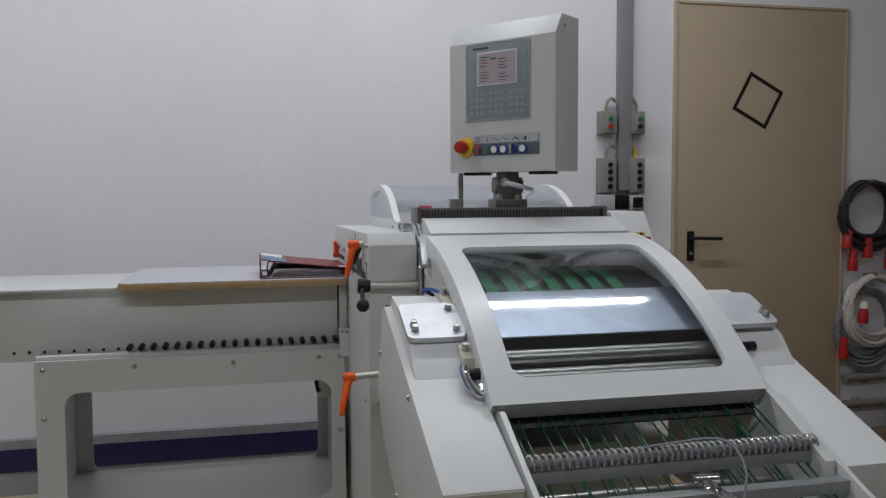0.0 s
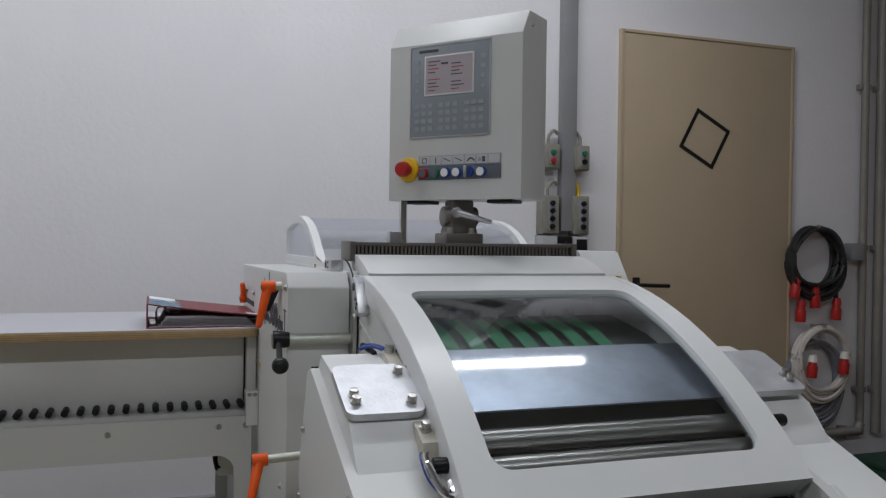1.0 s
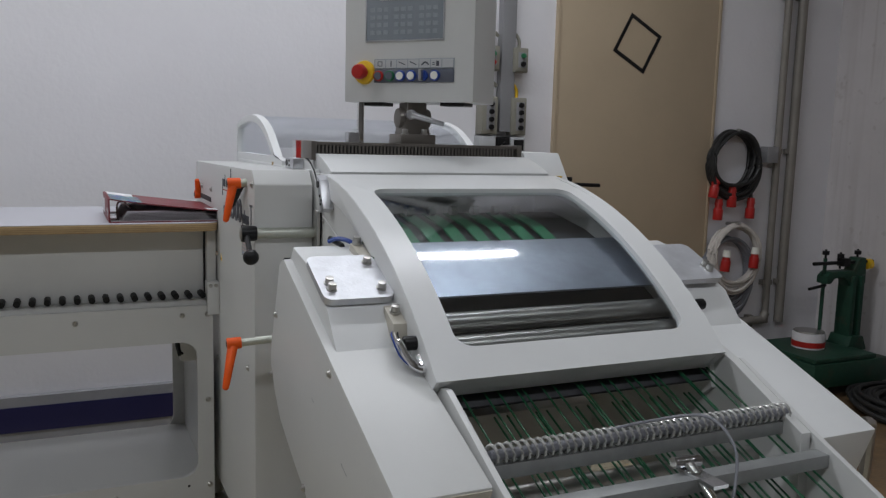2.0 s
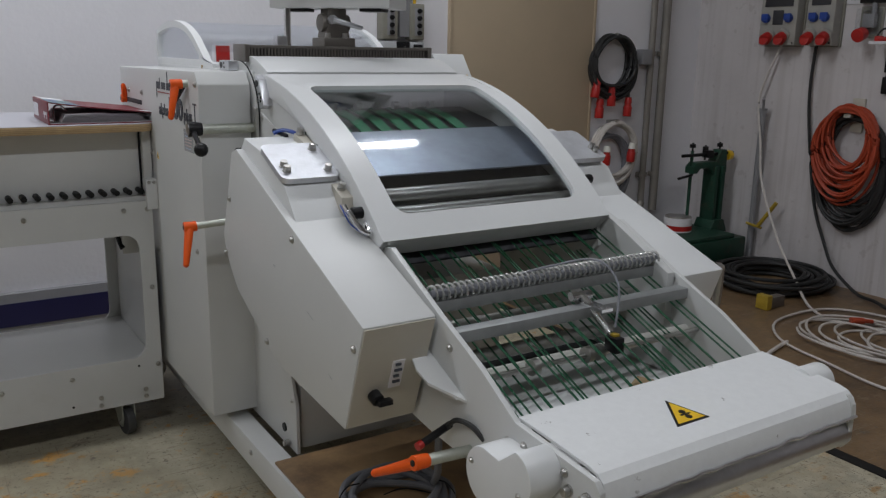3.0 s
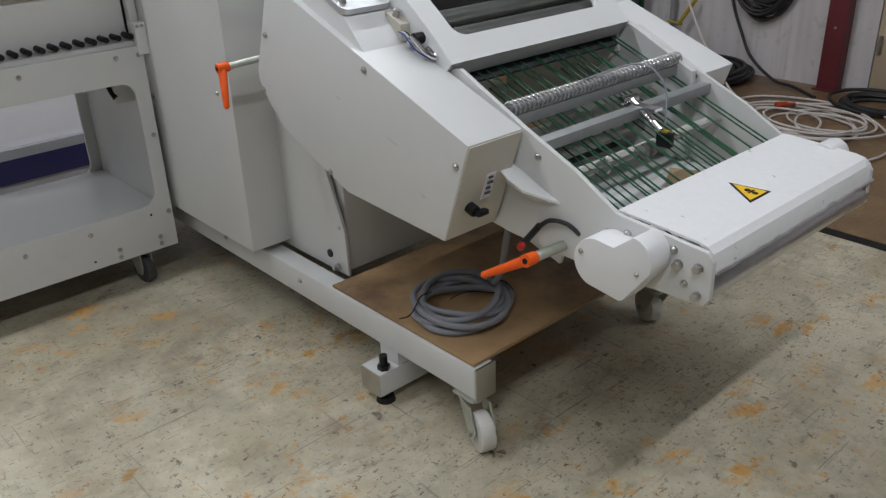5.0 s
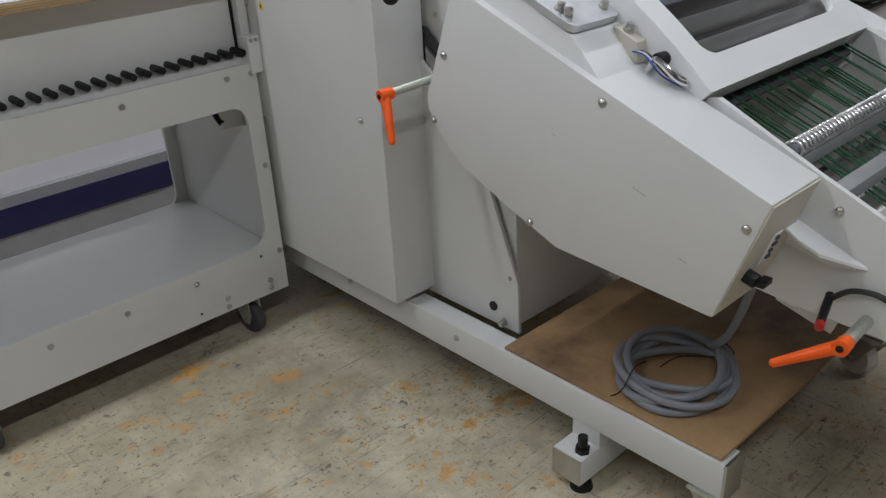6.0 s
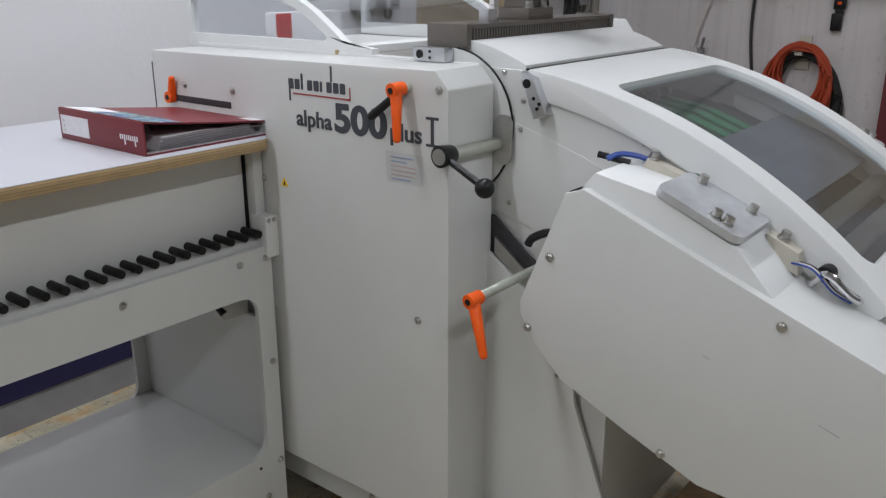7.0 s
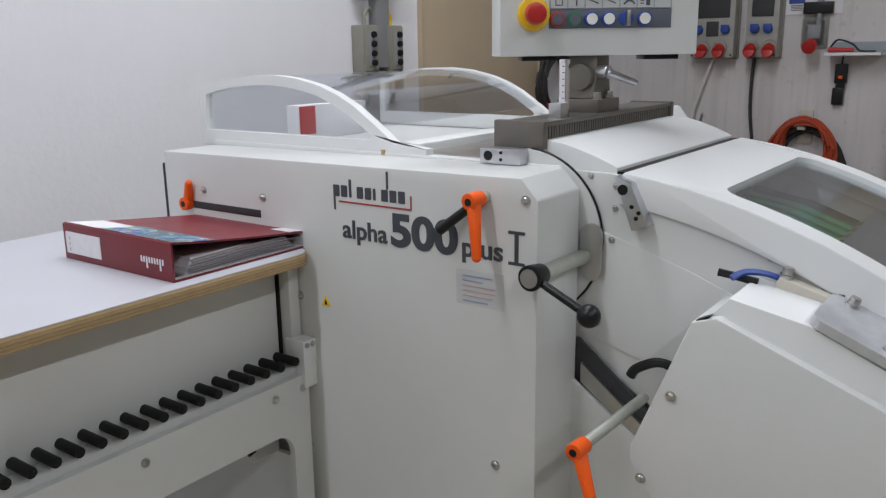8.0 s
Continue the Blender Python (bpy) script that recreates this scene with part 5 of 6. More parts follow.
def cover_sheet(x0, x1, y0, y1, lift, thick):
    xs = [x0 + (x1 - x0) * k / 10 for k in range(11)]
    return prism([(x, cover_z(x) + lift) for x in xs] + [(x, cover_z(x) + lift - thick) for x in reversed(xs)], "y", y0, y1)


part("front_cover", cover_sheet(-0.2915, 0.016, 0.490, 0.806, 0.0, 0.0032), M_MAROON, bd)
part("picture_band", cover_sheet(-0.288, -0.205, 0.491, 0.700, 0.0007, 0.0006), M_PRINT, bd, "printed picture band in blue, green and white")
part("picture_band", cover_sheet(-0.288, -0.215, 0.7003, 0.805, 0.0007, 0.0006), M_PAPER, bd, "white field of the printed cover")
part("label_bar", cover_sheet(-0.03, 0.002, 0.495, 0.545, 0.0007, 0.0006), M_PAPER, bd)
part("lining", box(-0.288, 0.004, 0.4935, 0.803, zt + 0.0032, zt + 0.0046), M_PAPER, bd, "white lining paper")
pr = random.Random(2)
pg = part("paper_block", prism([(-0.258, zt + 0.005), (-0.020, zt + 0.005), (-0.034, zt + 0.023), (-0.14, zt + 0.031), (-0.245, zt + 0.030)], "y", 0.508, 0.796), M_PAPER, bd, "stack of white pages")
for k in range(16):
    z0 = zt + 0.0062 + 0.0014 * k
    x0, x1 = -0.262 + 0.0009 * k + pr.uniform(0, 0.008), -0.016 - 0.0012 * k + pr.uniform(-0.008, 0.004)
    y0 = 0.499 + pr.uniform(0, 0.006)
    part("page_edge", prism([(x0, z0 - 0.0015), (0.5 * (x0 + x1), z0 + 0.0015), (x1, z0), (x1, z0 + 0.0005), (0.5 * (x0 + x1), z0 + 0.002), (x0, z0 - 0.001)], "y", y0, 0.6), M_PAPER if k % 3 else M_LCD, pg)
part("divider", prism([(-0.03, zt + 0.022), (0.000, zt + 0.020), (0.000, zt + 0.0206), (-0.03, zt + 0.0226)], "y", 0.496, 0.70), M_LCD, bd, "grey index sheet")
part("lever_arch", tube(smooth_path([(-0.268, 0.56, zt + 0.005), (-0.268, 0.56, zt + 0.046), (-0.25, 0.56, zt + 0.052), (-0.232, 0.56, zt + 0.033)], 5), 0.003, 6), M_CHROME, bd)
part("lever_plate", box(-0.287, -0.266, 0.50, 0.70, zt + 0.0046, zt + 0.0066, 0.0006), M_CHROME, bd, "chrome mechanism plate")
part("spine_label", box(-0.2958, -0.2948, 0.690, 0.798, zt + 0.012, zt + 0.052), M_PAPER, bd)
for k in range(3):
    part("label_bar", box(-0.2962, -0.2956, 0.784, 0.787, zt + 0.017 + 0.010 * k, zt + 0.023 + 0.010 * k), M_LCD, bd)
for k in range(9):
    low = 0.010 if k in (1, 6) else 0.0
    part("logo_bar", box(-0.2957, -0.2948, 0.512 + k * 0.0072, 0.5158 + k * 0.0072, zt + 0.026 - low, zt + 0.036), M_PAPER, bd, "white logo shape")

# cable coil on the trolley board
pts = []
cr = random.Random(9)
turns, per = 5, 26
for i in range(turns * per):
    a = 2 * math.pi * i / per
    k = i / per
    r = 0.108 + 0.016 * math.sin(k * 2.1) + 0.010 * math.sin(2 * a + k * 1.4)
    pts.append((0.215 + r * 1.05 * math.cos(a) + 0.006 * math.sin(k * 3), -0.690 + r * 0.98 * math.sin(a), 0.2395 + 0.0055 * k + 0.008 * math.sin(a + k * 1.7)))
pts += [(0.30, -0.72, 0.285), (0.285, -0.76, 0.33), (0.26, -0.80, 0.43), (0.25, -0.83, 0.545)]
coil = solo("power_cable_coil", tube(smooth_path(pts, 2), 0.0086, 10), M_CABLE_G, "coiled grey power cable lying on the brown board", "cable", base=(0.215, -0.69, 0.226))
part("cable_tie", tube(smooth_path([(0.135, -0.665, 0.300), (0.105, -0.658, 0.295), (0.080, -0.655, 0.262), (0.062, -0.652, 0.252), (0.040, -0.650, 0.256)], 5), 0.0016, 6), M_BLACK, coil)
part("cable_tie", tube(smooth_path([(0.30, -0.735, 0.296), (0.322, -0.745, 0.285), (0.334, -0.75, 0.25), (0.25, -0.68, 0.262), (0.20, -0.66, 0.250)], 5), 0.0016, 6), M_BLACK, coil)

# ---- switches and duct on the north wall ----
duct = solo("cable_duct", box(1.48, 1.553, 1.535, 1.58, 1.325, 3.4, 0.003), M_DUCT, "grey vertical cable duct on the white wall", "cable duct")


def switch_box(x0, x1, z0, z1, buttons, label, material=None):
    sw = thing("switch_box", ((x0 + x1) / 2, 1.58, (z0 + z1) / 2), label, "switch", "wall switches")
    body = part("housing", box(x0, x1, 1.518, 1.580, z0, z1, 0.006), material or M_SWITCH, sw)
    part("cover", box(x0 + 0.006, x1 - 0.006, 1.512, 1.519, z0 + 0.006, z1 - 0.006, 0.003), material or M_SWITCH, sw)
    cx = (x0 + x1) / 2
    if len(buttons) > 1:
        part("strip", box(cx - 0.02, cx + 0.022, 1.509, 1.513, z0 + 0.022, z1 - 0.022, 0.001), M_DUCT, sw)
    for k, m in enumerate(buttons):
        zz = z0 + (z1 - z0) * (k + 1) / (len(buttons) + 1)
        part("push_button", rod((cx + 0.004, 1.512, zz), (cx + 0.004, 1.497, zz), 0.013, 0.011, 18, 0.001), m, sw)
    return sw


switch_box(1.376, 1.461, 1.604, 1.718, (M_RED, M_GREENB), "olive grey switch box with red and green buttons on the wall")
switch_box(1.539, 1.613, 1.604, 1.718, (M_BLACK, M_GREENB), "olive grey switch box with black and green buttons on the wall")
switch_box(1.374, 1.461, 1.31, 1.487, (M_BLACK,) * 4, "olive grey switch box with four black buttons on the wall")
switch_box(1.536, 1.614, 1.31, 1.487, (M_BLACK,) * 4, "olive grey switch box with four black buttons on the wall")
switch_box(1.368, 1.455, 1.224, 1.304, (), "pale grey light switch on the wall", M_FIELD)
switch_box(1.459, 1.53, 1.23, 1.302, (M_BLACK,), "black rotary switch on the wall", M_BLACK)
s3 = switch_box(1.534, 1.613, 1.224, 1.302, (), "grey switch with black rocker on the wall", M_FIELD)
part("rocker", box(1.547, 1.6, 1.508, 1.513, 1.237, 1.289, 0.002), M_BLACK, s3)
for x0, z0, s in ((1.417, 1.718, 1), (1.577, 1.718, -1), (1.417, 1.487, 1), (1.572, 1.487, -1)):
    solo("wall_cable", tube(smooth_path([(x0, 1.55, z0 - 0.01), (x0, 1.55, z0 + 0.035), (x0 + 0.025 * s, 1.55, z0 + 0.065), (x0 + 0.05 * s, 1.555, z0 + 0.05)], 6), 0.008), M_YELLOW if (s < 0 and z0 < 1.6) else M_SWITCH, "short bent cable entering the grey duct", "cable", "short wall cables")
for x0 in (1.412, 1.572):
    solo("wall_cable", tube(smooth_path([(x0 - 0.02, 1.55, 1.226), (x0 - 0.012, 1.552, 1.192), (x0 + 0.012, 1.552, 1.192), (x0 + 0.02, 1.55, 1.226)], 6), 0.007), M_SWITCH, "short cable loop below the switches", "cable", "short wall cables")


# ---- hanging cables ----
def loops(cx, cy, cz, rx, rz, n, wire, plane, seed, spread=0.012, jitter=0.10, drift=0.04):
    """Many turns of cable hung from a hook; plane 'y' lies on the north wall, 'x' on the east wall, 'z' on the floor."""
    def turn(k):
        rr = random.Random(seed * 100 + k)
        return [1 + rr.uniform(-jitter, jitter), rr.uniform(-spread, spread), rr.uniform(-0.06, 0.06), rr.uniform(-0.05, 0.05),
                rr.uniform(0, 6), rr.uniform(-drift, drift), rr.uniform(-drift, drift) * 0.8]

    pts = []
    per = 20
    for i in range(n * per):
        a = 2 * math.pi * i / per
        k, f = divmod(i / per, 1)
        g = max(0.0, (f - 0.4) / 0.6)
        g = g * g * (3 - 2 * g)
        s, off, w1, w2, p1, dx, dy = [p + (q - p) * g for p, q in zip(turn(int(k)), turn(int(k) + 1))]
        bend = 1 + w1 * math.sin(2 * a + p1) + w2 * math.sin(3 * a + p1)
        u = rx * s * bend * math.sin(a)
        v = rz * s * bend * math.cos(a) + (rz * (1 - s) if plane != 'z' else 0)
        if plane == "y":
            pts.append((cx + u, cy + off, cz + v))
        elif plane == "x":
            pts.append((cx + off, cy + u, cz + v))
        else:
            pts.append((cx + u + dx, cy + v + dy, cz + wire + abs(off)))
    return tube(smooth_path(pts, 2), wire, 7)


def plug(parent, at, d, n=(M_RED, M_BUTTON)):
    at, d = Vector(at), Vector(d).normalized()
    p = part("plug", join(rod(at, at + d * 0.06, 0.026, 0.026, 16, 0.003), rod(at - d * 0.05, at, 0.016, 0.022, 14)), n[0], parent, "red industrial plug")
    part("grip", rod(at - d * 0.055, at - d * 0.02, 0.019, 0.024, 14), n[1], p)
    return p


c1 = thing("hanging_cable", (2.94, 1.54, 1.185), "black coiled extension cable with red plugs on a wall hook", "cable", "hanging cables")
part("coil", loops(2.945, 1.535, 1.195, 0.165, 0.165, 13, 0.010, "y", 3, 0.035, 0.14), M_CABLE_B, c1)
plug(c1, (2.845, 1.525, 0.945), (-0.04, 0, -1.045), (M_RED, M_RED))
plug(c1, (3.075, 1.525, 0.95), (-0.04, 0, -1.045), (M_RED, M_RED))
plug(c1, (2.81, 1.525, 1.065), (-0.19, 0, -1.045), (M_RED, M_RED))
plug(c1, (2.93, 1.52, 1.015), (0.01, 0, -1.045), (M_RED, M_RED))
part("lead", tube(smooth_path([(3.075, 1.525, 0.985), (3.07, 1.53, 1.055), (3.04, 1.535, 1.115)], 5), 0.011), M_CABLE_B, c1)
part("hook", rod((2.93, 1.58, 1.355), (2.93, 1.5, 1.375), 0.008), M_STEEL, c1)
c2 = thing("hanging_cable", (2.963, 1.54, 0.65), "white coiled extension cable with red plugs on a hook", "cable", "hanging cables")
part("coil", loops(2.98, 1.515, 0.672, 0.170, 0.180, 14, 0.0085, "y", 5, 0.025, 0.13), M_CABLE_W, c2)
part("grey_coil", loops(2.95, 1.545, 0.58, 0.175, 0.195, 10, 0.0095, "y", 6, 0.02, 0.16), M_CABLE_G, c2)
plug(c2, (2.888, 1.485, 0.665), (-0.077, 0, -1), (M_RED, M_BUTTON))
plug(c2, (3.093, 1.485, 0.675), (-0.077, 0, -1), (M_RED, M_BUTTON))
plug(c2, (2.798, 1.52, 0.47), (0.003, 0, -1), (M_RED, M_RED))
part("hook", rod((2.963, 1.58, 0.86), (2.963, 1.48, 0.87), 0.008), M_STEEL, c2)

# pipes in the corner
for x, r in ((3.27, 0.020), (3.38, 0.026)):
    solo("wall_pipe", join(rod((x, 1.55, 0.28), (x, 1.55, 3.39), r, None, 16), *[box(x - 0.035, x + 0.035, 1.545, 1.58, z, z + 0.03, 0.003) for z in (0.5, 1.25, 2.1)]), M_PIPE, "grey vertical conduit pipe on the wall", "pipe", "wall pipes")
solo("wall_pipe", join(rod((2.83, 1.545, 0.295), (3.25, 1.545, 0.30), 0.024, None, 16), rod((3.25, 1.545, 0.30), (3.27, 1.545, 0.34), 0.024, None, 16), box(2.95, 2.99, 1.545, 1.58, 0.262, 0.33, 0.004), box(3.14, 3.18, 1.545, 1.58, 0.262, 0.33, 0.004)), M_PIPE, "grey horizontal pipe low on the wall", "pipe", "wall pipes")
solo("wall_pipe", join(rod((2.83, 1.545, 0.15), (3.71, 1.545, 0.15), 0.022, None, 16), box(2.90, 2.94, 1.545, 1.58, 0.12, 0.18, 0.004)), M_PIPE, "grey horizontal pipe low on the wall", "pipe", "wall pipes")
solo("junction_box", box(3.17, 3.25, 1.52, 1.58, 1.20, 1.29, 0.004), M_DUCT, "grey junction box on the pipe", "junction box")

# ---- green platform scale in the corner ----
sc = thing("platform_scale", (3.33, 1.2, 0), "old dark green cast iron platform scale", "scale")
part("base", join(box(3.05, 3.61, 0.98, 1.44, 0.06, 0.19, 0.015), box(3.07, 3.13, 1, 1.06, 0, 0.07, 0.005), box(3.53, 3.59, 1, 1.06, 0, 0.07, 0.005), box(3.07, 3.13, 1.36, 1.42, 0, 0.07, 0.005), box(3.53, 3.59, 1.36, 1.42, 0, 0.07, 0.005)), M_SCALE, sc)
part("platform", box(3.06, 3.51, 0.99, 1.43, 0.192, 0.215, 0.006), M_SCALE, sc)
pillar = part("pillar", join(box(3.495, 3.525, 1.16, 1.26, 0.19, 0.6, 0.006), box(3.555, 3.585, 1.16, 1.26, 0.19, 0.6, 0.006), box(3.52, 3.56, 1.2, 1.22, 0.19, 0.58), prism([(3.46, 0.19), (3.62, 0.19), (3.585, 0.27), (3.495, 0.27)], "y", 1.14, 1.28, 0.006)), M_SCALE, sc)
part("head_arch", prism([(3.31, 0.565), (3.31, 0.605), (3.34, 0.63), (3.51, 0.63), (3.55, 0.70), (3.6, 0.70), (3.61, 0.56), (3.585, 0.545), (3.495, 0.545), (3.47, 0.58), (3.43, 0.595), (3.37, 0.592), (3.345, 0.565)], "y", 1.175, 1.245, 0.006), M_SCALE, sc)
part("front_rod", rod((3.325, 1.21, 0.215), (3.325, 1.21, 0.7), 0.010), M_SCALE, sc)
for xx, zz in ((3.325, 0.72), (3.44, 0.70), (3.57, 0.715)):
    part("thumb_nut", join(rod((xx, 1.21, zz - 0.06), (xx, 1.21, zz + 0.03), 0.006), rod((xx, 1.21, zz), (xx, 1.21, zz + 0.022), 0.018, None, 14, 0.002)), M_BLACK, sc)
part("beam", join(rod((3.23, 1.2, 0.675), (3.68, 1.2, 0.675), 0.010), box(3.43, 3.48, 1.175, 1.225, 0.655, 0.7, 0.004), rod((3.21, 1.2, 0.54), (3.33, 1.2, 0.555), 0.008)), M_BLACK, sc)
part("weight", rod((3.63, 1.2, 0.66), (3.66, 1.2, 0.66), 0.03), M_YELLOW, sc, "brass sliding weight")
can = thing("paint_can", (3.26, 1.2, 0.215), "white and red paint can on the scale platform", "can")
part("body", rod((3.26, 1.22, 0.215), (3.26, 1.22, 0.3), 0.085, None, 28, 0.004), M_PAPER, can)
part("red_band", rod((3.26, 1.22, 0.225), (3.26, 1.22, 0.255), 0.0858, None, 28), M_RED, can)
part("lid", rod((3.26, 1.22, 0.3), (3.26, 1.22, 0.308), 0.08, None, 28, 0.003), M_STEEL, can)
solo("pump_rod", join(rod((3.67, 1, 0), (3.67, 1, 0.93), 0.018), rod((3.67, 1, 0.93), (3.61, 0.96, 1.02), 0.008), rod((3.67, 1, 0.93), (3.67, 1, 0.96), 0.024)), M_DUCT, "grey steel rod leaning at the wall", "rod")
solo("yellow_lever", join(rod((3.62, 0.92, 0.26), (3.64, 0.82, 0.42), 0.012), rod((3.63, 0.9, 0.255), (3.62, 1, 0.27), 0.008)), M_OCHRE, "yellow bent lever at the wall", "lever")

# ---- east wall ----
reel = thing("hanging_cable", (3.67, 0.42, 0.8), "red-orange and black cables coiled on a wall bracket", "cable", "hanging cables")
part("coil", loops(3.63, 0.415, 0.80, 0.155, 0.200, 26, 0.0075, "x", 11, 0.045, 0.34), M_CABLE_O, reel)
part("black_coil", loops(3.675, 0.40, 0.685, 0.185, 0.265, 16, 0.009, "x", 12, 0.03, 0.18), M_CABLE_B, reel)
part("bracket", join(box(3.61, 3.72, 0.41, 0.45, 0.95, 0.97, 0.002), box(3.705, 3.72, 0.395, 0.465, 0.87, 1.05, 0.002)), M_BEIGE, reel)
solo("wall_cable", tube(smooth_path([(3.70, 0.72, 1.36), (3.695, 0.72, 1.0), (3.69, 0.62, 0.48), (3.66, 0.50, 0.24), (3.62, 0.40, 0.12), (3.60, 0.24, 0.02), (3.56, 0.10, 0.012), (3.42, -0.10, 0.012)], 8), 0.009), M_CABLE_B, "black cable hanging from a socket to the floor", "cable")
solo("wall_cable", tube(smooth_path([(3.69, 0.93, 1.35), (3.67, 1.0, 1.15), (3.66, 1.03, 0.996), (3.62, 0.96, 0.76), (3.58, 0.891, 0.536), (3.48, 0.681, 0.259), (3.35, 0.46, 0.10), (3.21, 0.27, 0.014), (3.08, 0.10, 0.014)], 8), 0.007), M_CABLE_W, "white cable hanging from a socket to the floor", "cable")
big_loop = tube(smooth_path([(3.19, 0.18, 0.009), (2.83, 0.17, 0.009), (2.60, -0.02, 0.010), (2.52, -0.30, 0.009), (2.47, -0.62, 0.009), (2.68, -0.74, 0.009), (2.93, -0.71, 0.012), (3.20, -0.50, 0.016), (3.36, -0.25, 0.014), (3.34, 0.02, 0.010)], 8, True), 0.006, 7, True)
heap = solo("floor_cable", join(loops(2.93, -0.28, 0.0, 0.20, 0.25, 8, 0.006, "z", 21, 0.03, 0.5, 0.16), big_loop), M_CABLE_W, "white cable heap lying on the brown floor", "cable", "floor cables")
solo("floor_cable", tube(smooth_path([(2.60, -0.05, 0.011), (2.36, -0.12, 0.011), (2.0, -0.30, 0.011), (1.6, -0.38, 0.014), (1.2, -0.36, 0.011)], 8), 0.009), M_CABLE_W, "white cable running along the floor", "cable", "floor cables")
solo("floor_cable", loops(3.40, 0.64, 0.0, 0.25, 0.24, 18, 0.011, "z", 23, 0.08, 0.3), M_CABLE_B, "heap of black cable on the floor by the wall", "cable", "floor cables")
solo("floor_cable", loops(3.48, -0.42, 0.0, 0.20, 0.20, 5, 0.010, "z", 24, 0.03, 0.3), M_CABLE_B, "black cable loops on the floor by the column", "cable", "floor cables")
solo("floor_plug", join(rod((3.07, -0.06, 0.036), (3.13, -0.09, 0.034), 0.018, 0.016, 14, 0.003), rod((3.13, -0.09, 0.034), (3.17, -0.11, 0.030), 0.010)), M_CABLE_O, "dull orange plug lying on the cable heap", "plug")
yb = solo("metal_block", box(2.945, 2.985, 0.315, 0.385, 0.0, 0.075, 0.004), M_OCHRE, "metal block with a yellow end on the floor", "block", base=(2.96, 0.35, 0))
part("dark_body", box(2.985, 3.10, 0.325, 0.375, 0.0, 0.058, 0.004), M_VENT, yb, "dark grey metal body")
crate = solo('storage_crate', join(box(2.86, 3.16, -1.2, -0.84, 0, 0.02, 0.004), box(2.86, 2.875, -1.2, -0.84, 0.02, 0.3, 0.003), box(3.145, 3.16, -1.2, -0.84, 0.02, 0.3, 0.003), box(2.875, 3.145, -1.2, -1.185, 0.02, 0.3, 0.003), box(2.875, 3.145, -0.855, -0.84, 0.02, 0.3, 0.003), box(2.845, 3.175, -1.215, -0.825, 0.285, 0.3, 0.003)), M_BLUE, 'blue plastic crate standing on the brown floor', 'crate')
col = solo("steel_column", join(box(3.632, 3.644, -0.115, -0.005, 0, 1.2, 0.002), box(3.644, 3.708, -0.115, -0.107, 0, 1.2), box(3.644, 3.708, -0.013, -0.005, 0, 1.2)), M_COLUMN, "dark red painted steel guard post at the wall", "column")
part("base_plate", box(3.615, 3.708, -0.132, 0.012, 0, 0.008, 0.002), M_COLUMN, col)
for zz in (0.35, 1.05):
    part("bolt", rod((3.626, -0.06, zz), (3.632, -0.06, zz), 0.008, None, 6), M_STEEL, col)


def socket_panel(y, z0, w, window_low):
    sp = thing("socket_panel", (3.72, y, z0), "grey socket panel with blue and red outlets on the wall", "socket", "wall sockets")
    part("housing", box(3.635, 3.706, y - w / 2, y + w / 2, z0, z0 + 0.40, 0.008), M_SOCKET, sp)
    part("back_shell", box(3.706, 3.72, y - w / 2 - 0.008, y + w / 2 + 0.008, z0 - 0.006, z0 + 0.406, 0.004), M_SWITCH, sp)
    part("breaker_window", box(3.628, 3.636, y - w / 2 + 0.028, y + w / 2 - 0.028, z0 + 0.215, z0 + 0.345, 0.004), M_DARK, sp, "smoked breaker window")
    if window_low:
        part("meter_window", box(3.63, 3.636, y - 0.034, y + 0.034, z0 + 0.115, z0 + 0.195, 0.003), M_DARK, sp)
    for s in ((-0.074, 0.074) if window_low else (-0.034, 0.034)):
        so = part("blue_outlet", join(rod((3.616, y + s, z0 + 0.150), (3.636, y + s, z0 + 0.150), 0.024, None, 20, 0.003), box(3.608, 3.618, y + s - 0.022, y + s + 0.022, z0 + 0.138, z0 + 0.176, 0.003)), M_BLUE, sp)
    for s in (-0.048, 0.048):
        ro = part("red_outlet", rod((3.59, y + s, z0 + 0.028), (3.637, y + s, z0 + 0.056), 0.034, 0.030, 20, 0.004), M_RED, sp, "red industrial outlet")
        part("lid", rod((3.582, y + s, z0 + 0.030), (3.591, y + s, z0 + 0.028), 0.029, None, 18, 0.002), M_RED, ro)
        part("collar", rod((3.62, y + s, z0 + 0.052), (3.638, y + s, z0 + 0.060), 0.039, None, 20, 0.002), M_SOCKET, ro)
    for cy in (-1, 1):
        for cz in (0.014, 0.386):
            part("screw", rod((3.632, y + cy * (w / 2 - 0.014), z0 + cz), (3.6355, y + cy * (w / 2 - 0.014), z0 + cz), 0.005, None, 10), M_BLACK, sp)
    return sp


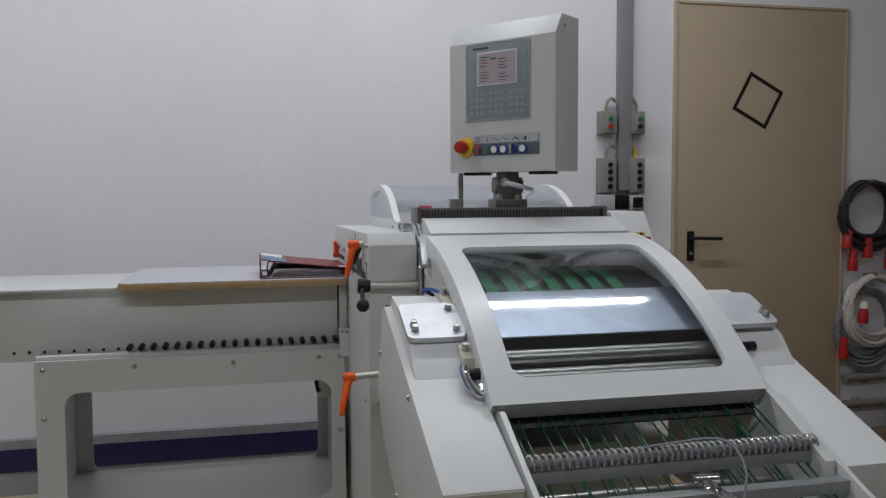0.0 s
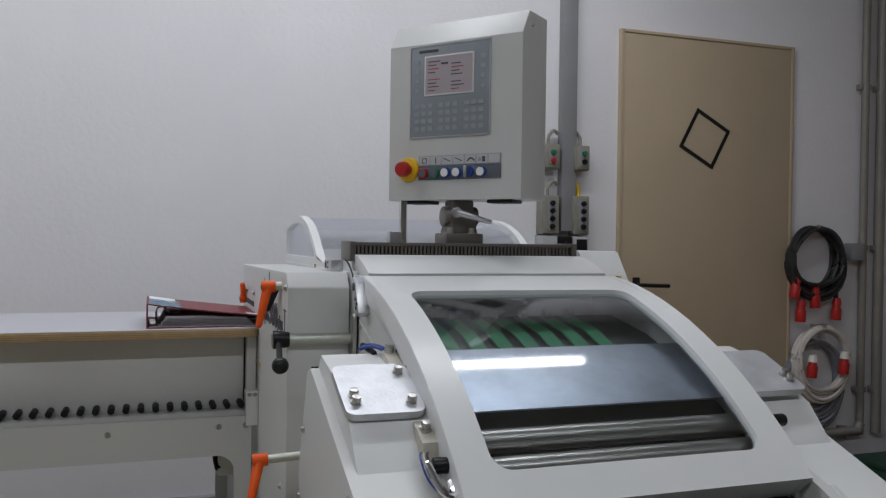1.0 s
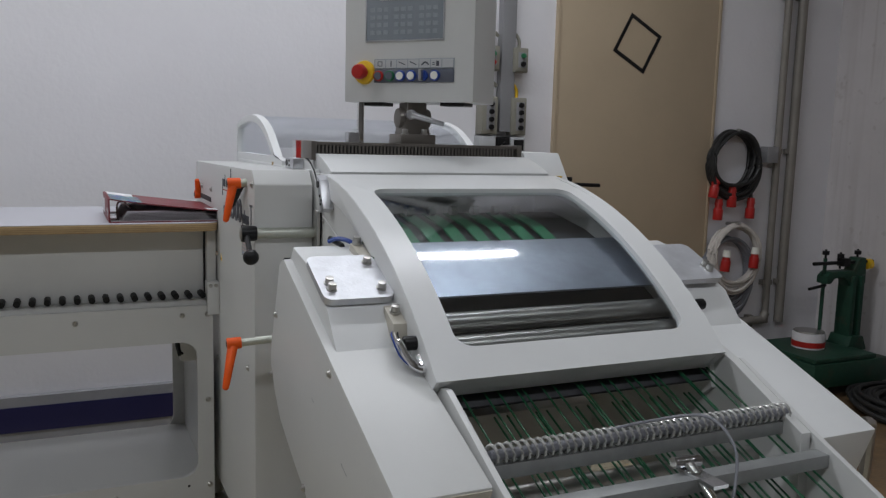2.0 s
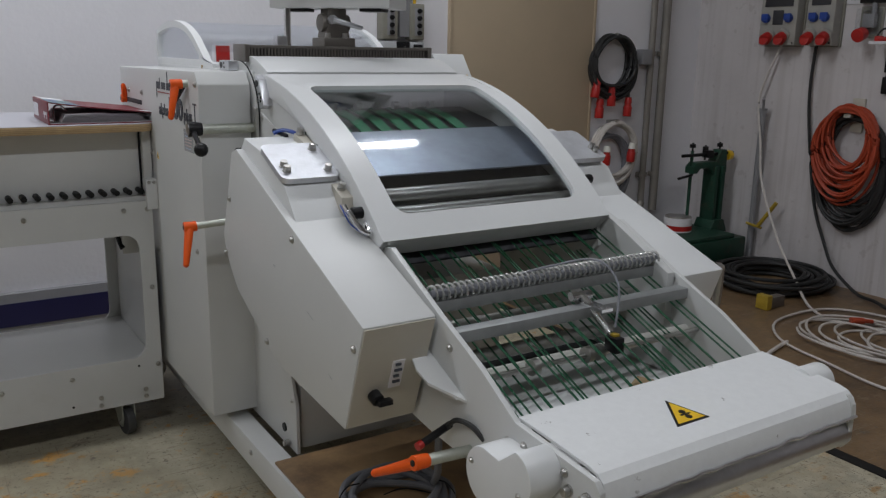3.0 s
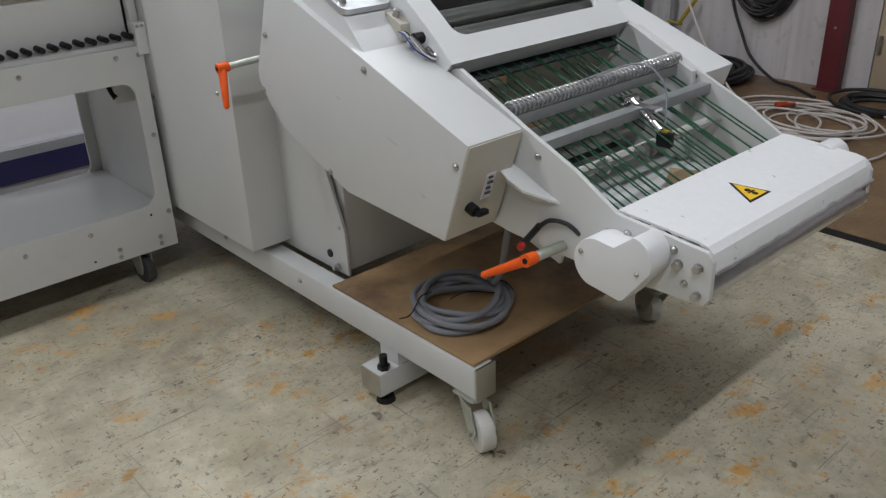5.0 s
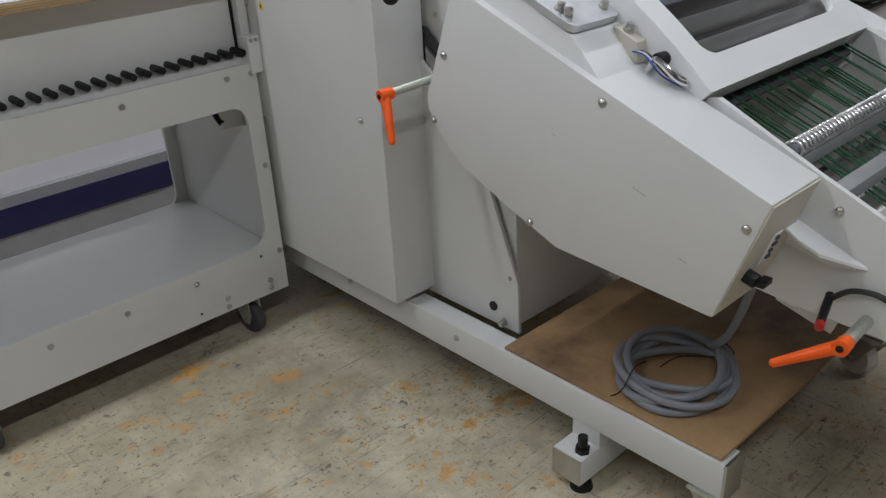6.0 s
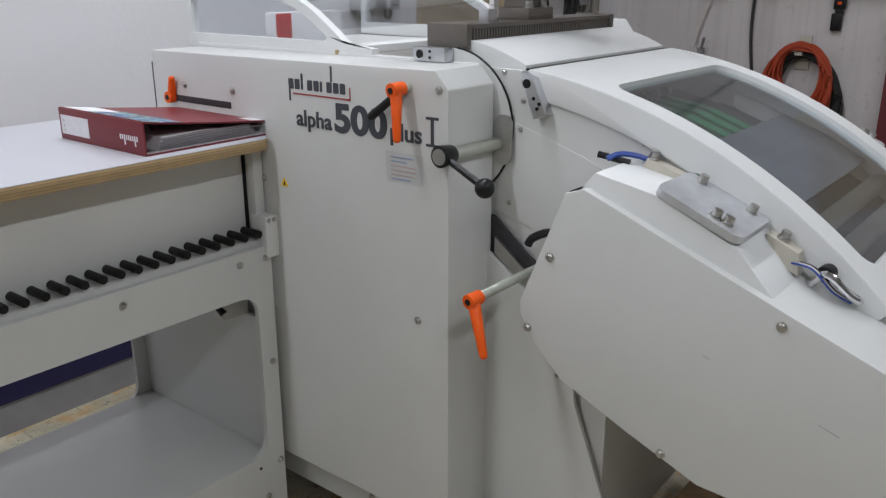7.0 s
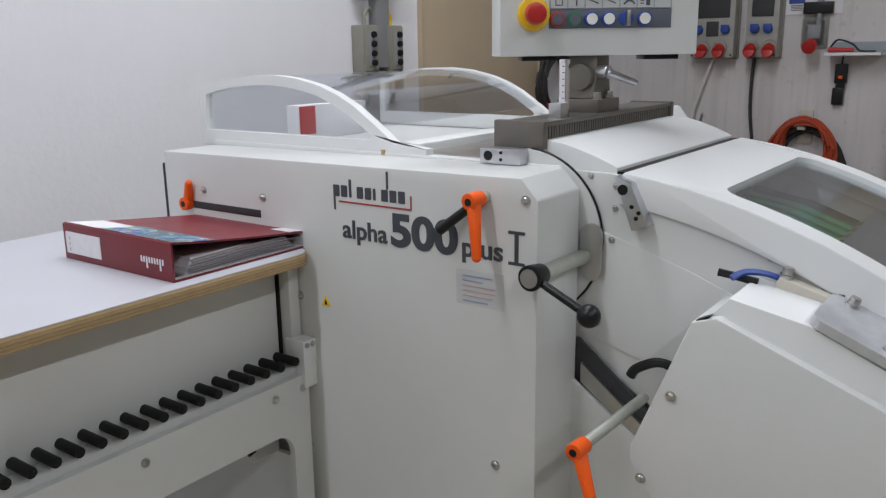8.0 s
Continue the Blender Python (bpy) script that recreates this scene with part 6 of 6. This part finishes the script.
socket_panel(0.94, 1.325, 0.24, True)
socket_panel(0.675, 1.325, 0.17, False)
bx = thing("outlet_box", (3.72, 0.42, 1.39), "translucent grey outlet box with one red outlet on the wall", "socket", "wall sockets")
part("housing", box(3.65, 3.712, 0.365, 0.48, 1.375, 1.52, 0.010), M_CLEAR, bx, "clear plastic housing")
part("back_plate", box(3.712, 3.72, 0.358, 0.487, 1.368, 1.53, 0.003), M_SWITCH, bx)
part("terminal", box(3.675, 3.712, 0.39, 0.455, 1.42, 1.49, 0.003), M_DUCT, bx)
part("red_outlet", rod((3.6, 0.425, 1.375), (3.65, 0.425, 1.39), 0.036, 0.034, 20, 0.004), M_RED, bx)
part("conduit", rod((3.695, 0.405, 1.49), (3.695, 0.39, 3.38), 0.014), M_DUCT, bx)
shelf = thing("wall_shelf", (3.72, 0.19, 1.335), "narrow white shelf with red and black tools on the wall", "shelf")
part("board", box(3.57, 3.72, 0.08, 0.34, 1.333, 1.348, 0.002), M_PAPER, shelf)
part("back", box(3.705, 3.72, 0.08, 0.33, 1.348, 1.4, 0.002), M_PANEL2, shelf)
solo("hand_tool", join(rod((3.61, 0.32, 1.36), (3.61, 0.21, 1.36), 0.011), box(3.6, 3.62, 0.29, 0.33, 1.3485, 1.375, 0.003)), M_RED, "red hand tool lying on the shelf", "tool")
solo("tool_wire", tube(smooth_path([(3.61, 0.33, 1.356), (3.61, 0.29, 1.41), (3.61, 0.22, 1.39), (3.61, 0.18, 1.356), (3.61, 0.11, 1.354)], 6), 0.005), M_CABLE_B, "black wire on the shelf", "cable")
rem = solo("remote_control", join(box(3.685, 3.712, 0.245, 0.305, 1.19, 1.29, 0.006), box(3.687, 3.71, 0.252, 0.295, 1.16, 1.2, 0.006), box(3.685, 3.712, 0.255, 0.31, 1.08, 1.17, 0.008)), M_BLACK, "black crane remote hanging below the shelf", "remote control")
part("strap", tube([(3.7, 0.275, 1.29), (3.69, 0.27, 1.335)], 0.004, 6), M_BLACK, rem)
part("button", box(3.681, 3.686, 0.265, 0.285, 1.215, 1.23, 0.001), M_ORANGE, rem)
nt_ = solo("wall_notice", box(3.714, 3.7195, 0.3, 0.58, 1.545, 1.94), M_PAPER, "white paper notice with blue sign on the wall", "notice")
part("blue_field", box(3.712, 3.7145, 0.485, 0.565, 1.6, 1.74), M_BLUE, nt_)
for k in range(4):
    part("text_bar", box(3.712, 3.7145, 0.495, 0.555, 1.565 + 0.008 * k, 1.568 + 0.008 * k), M_INK, nt_)
solo("wall_handset", box(3.68, 3.718, 0.34, 0.485, 1.545, 1.605, 0.006), M_BLACK, "black device fixed to the wall", "device")
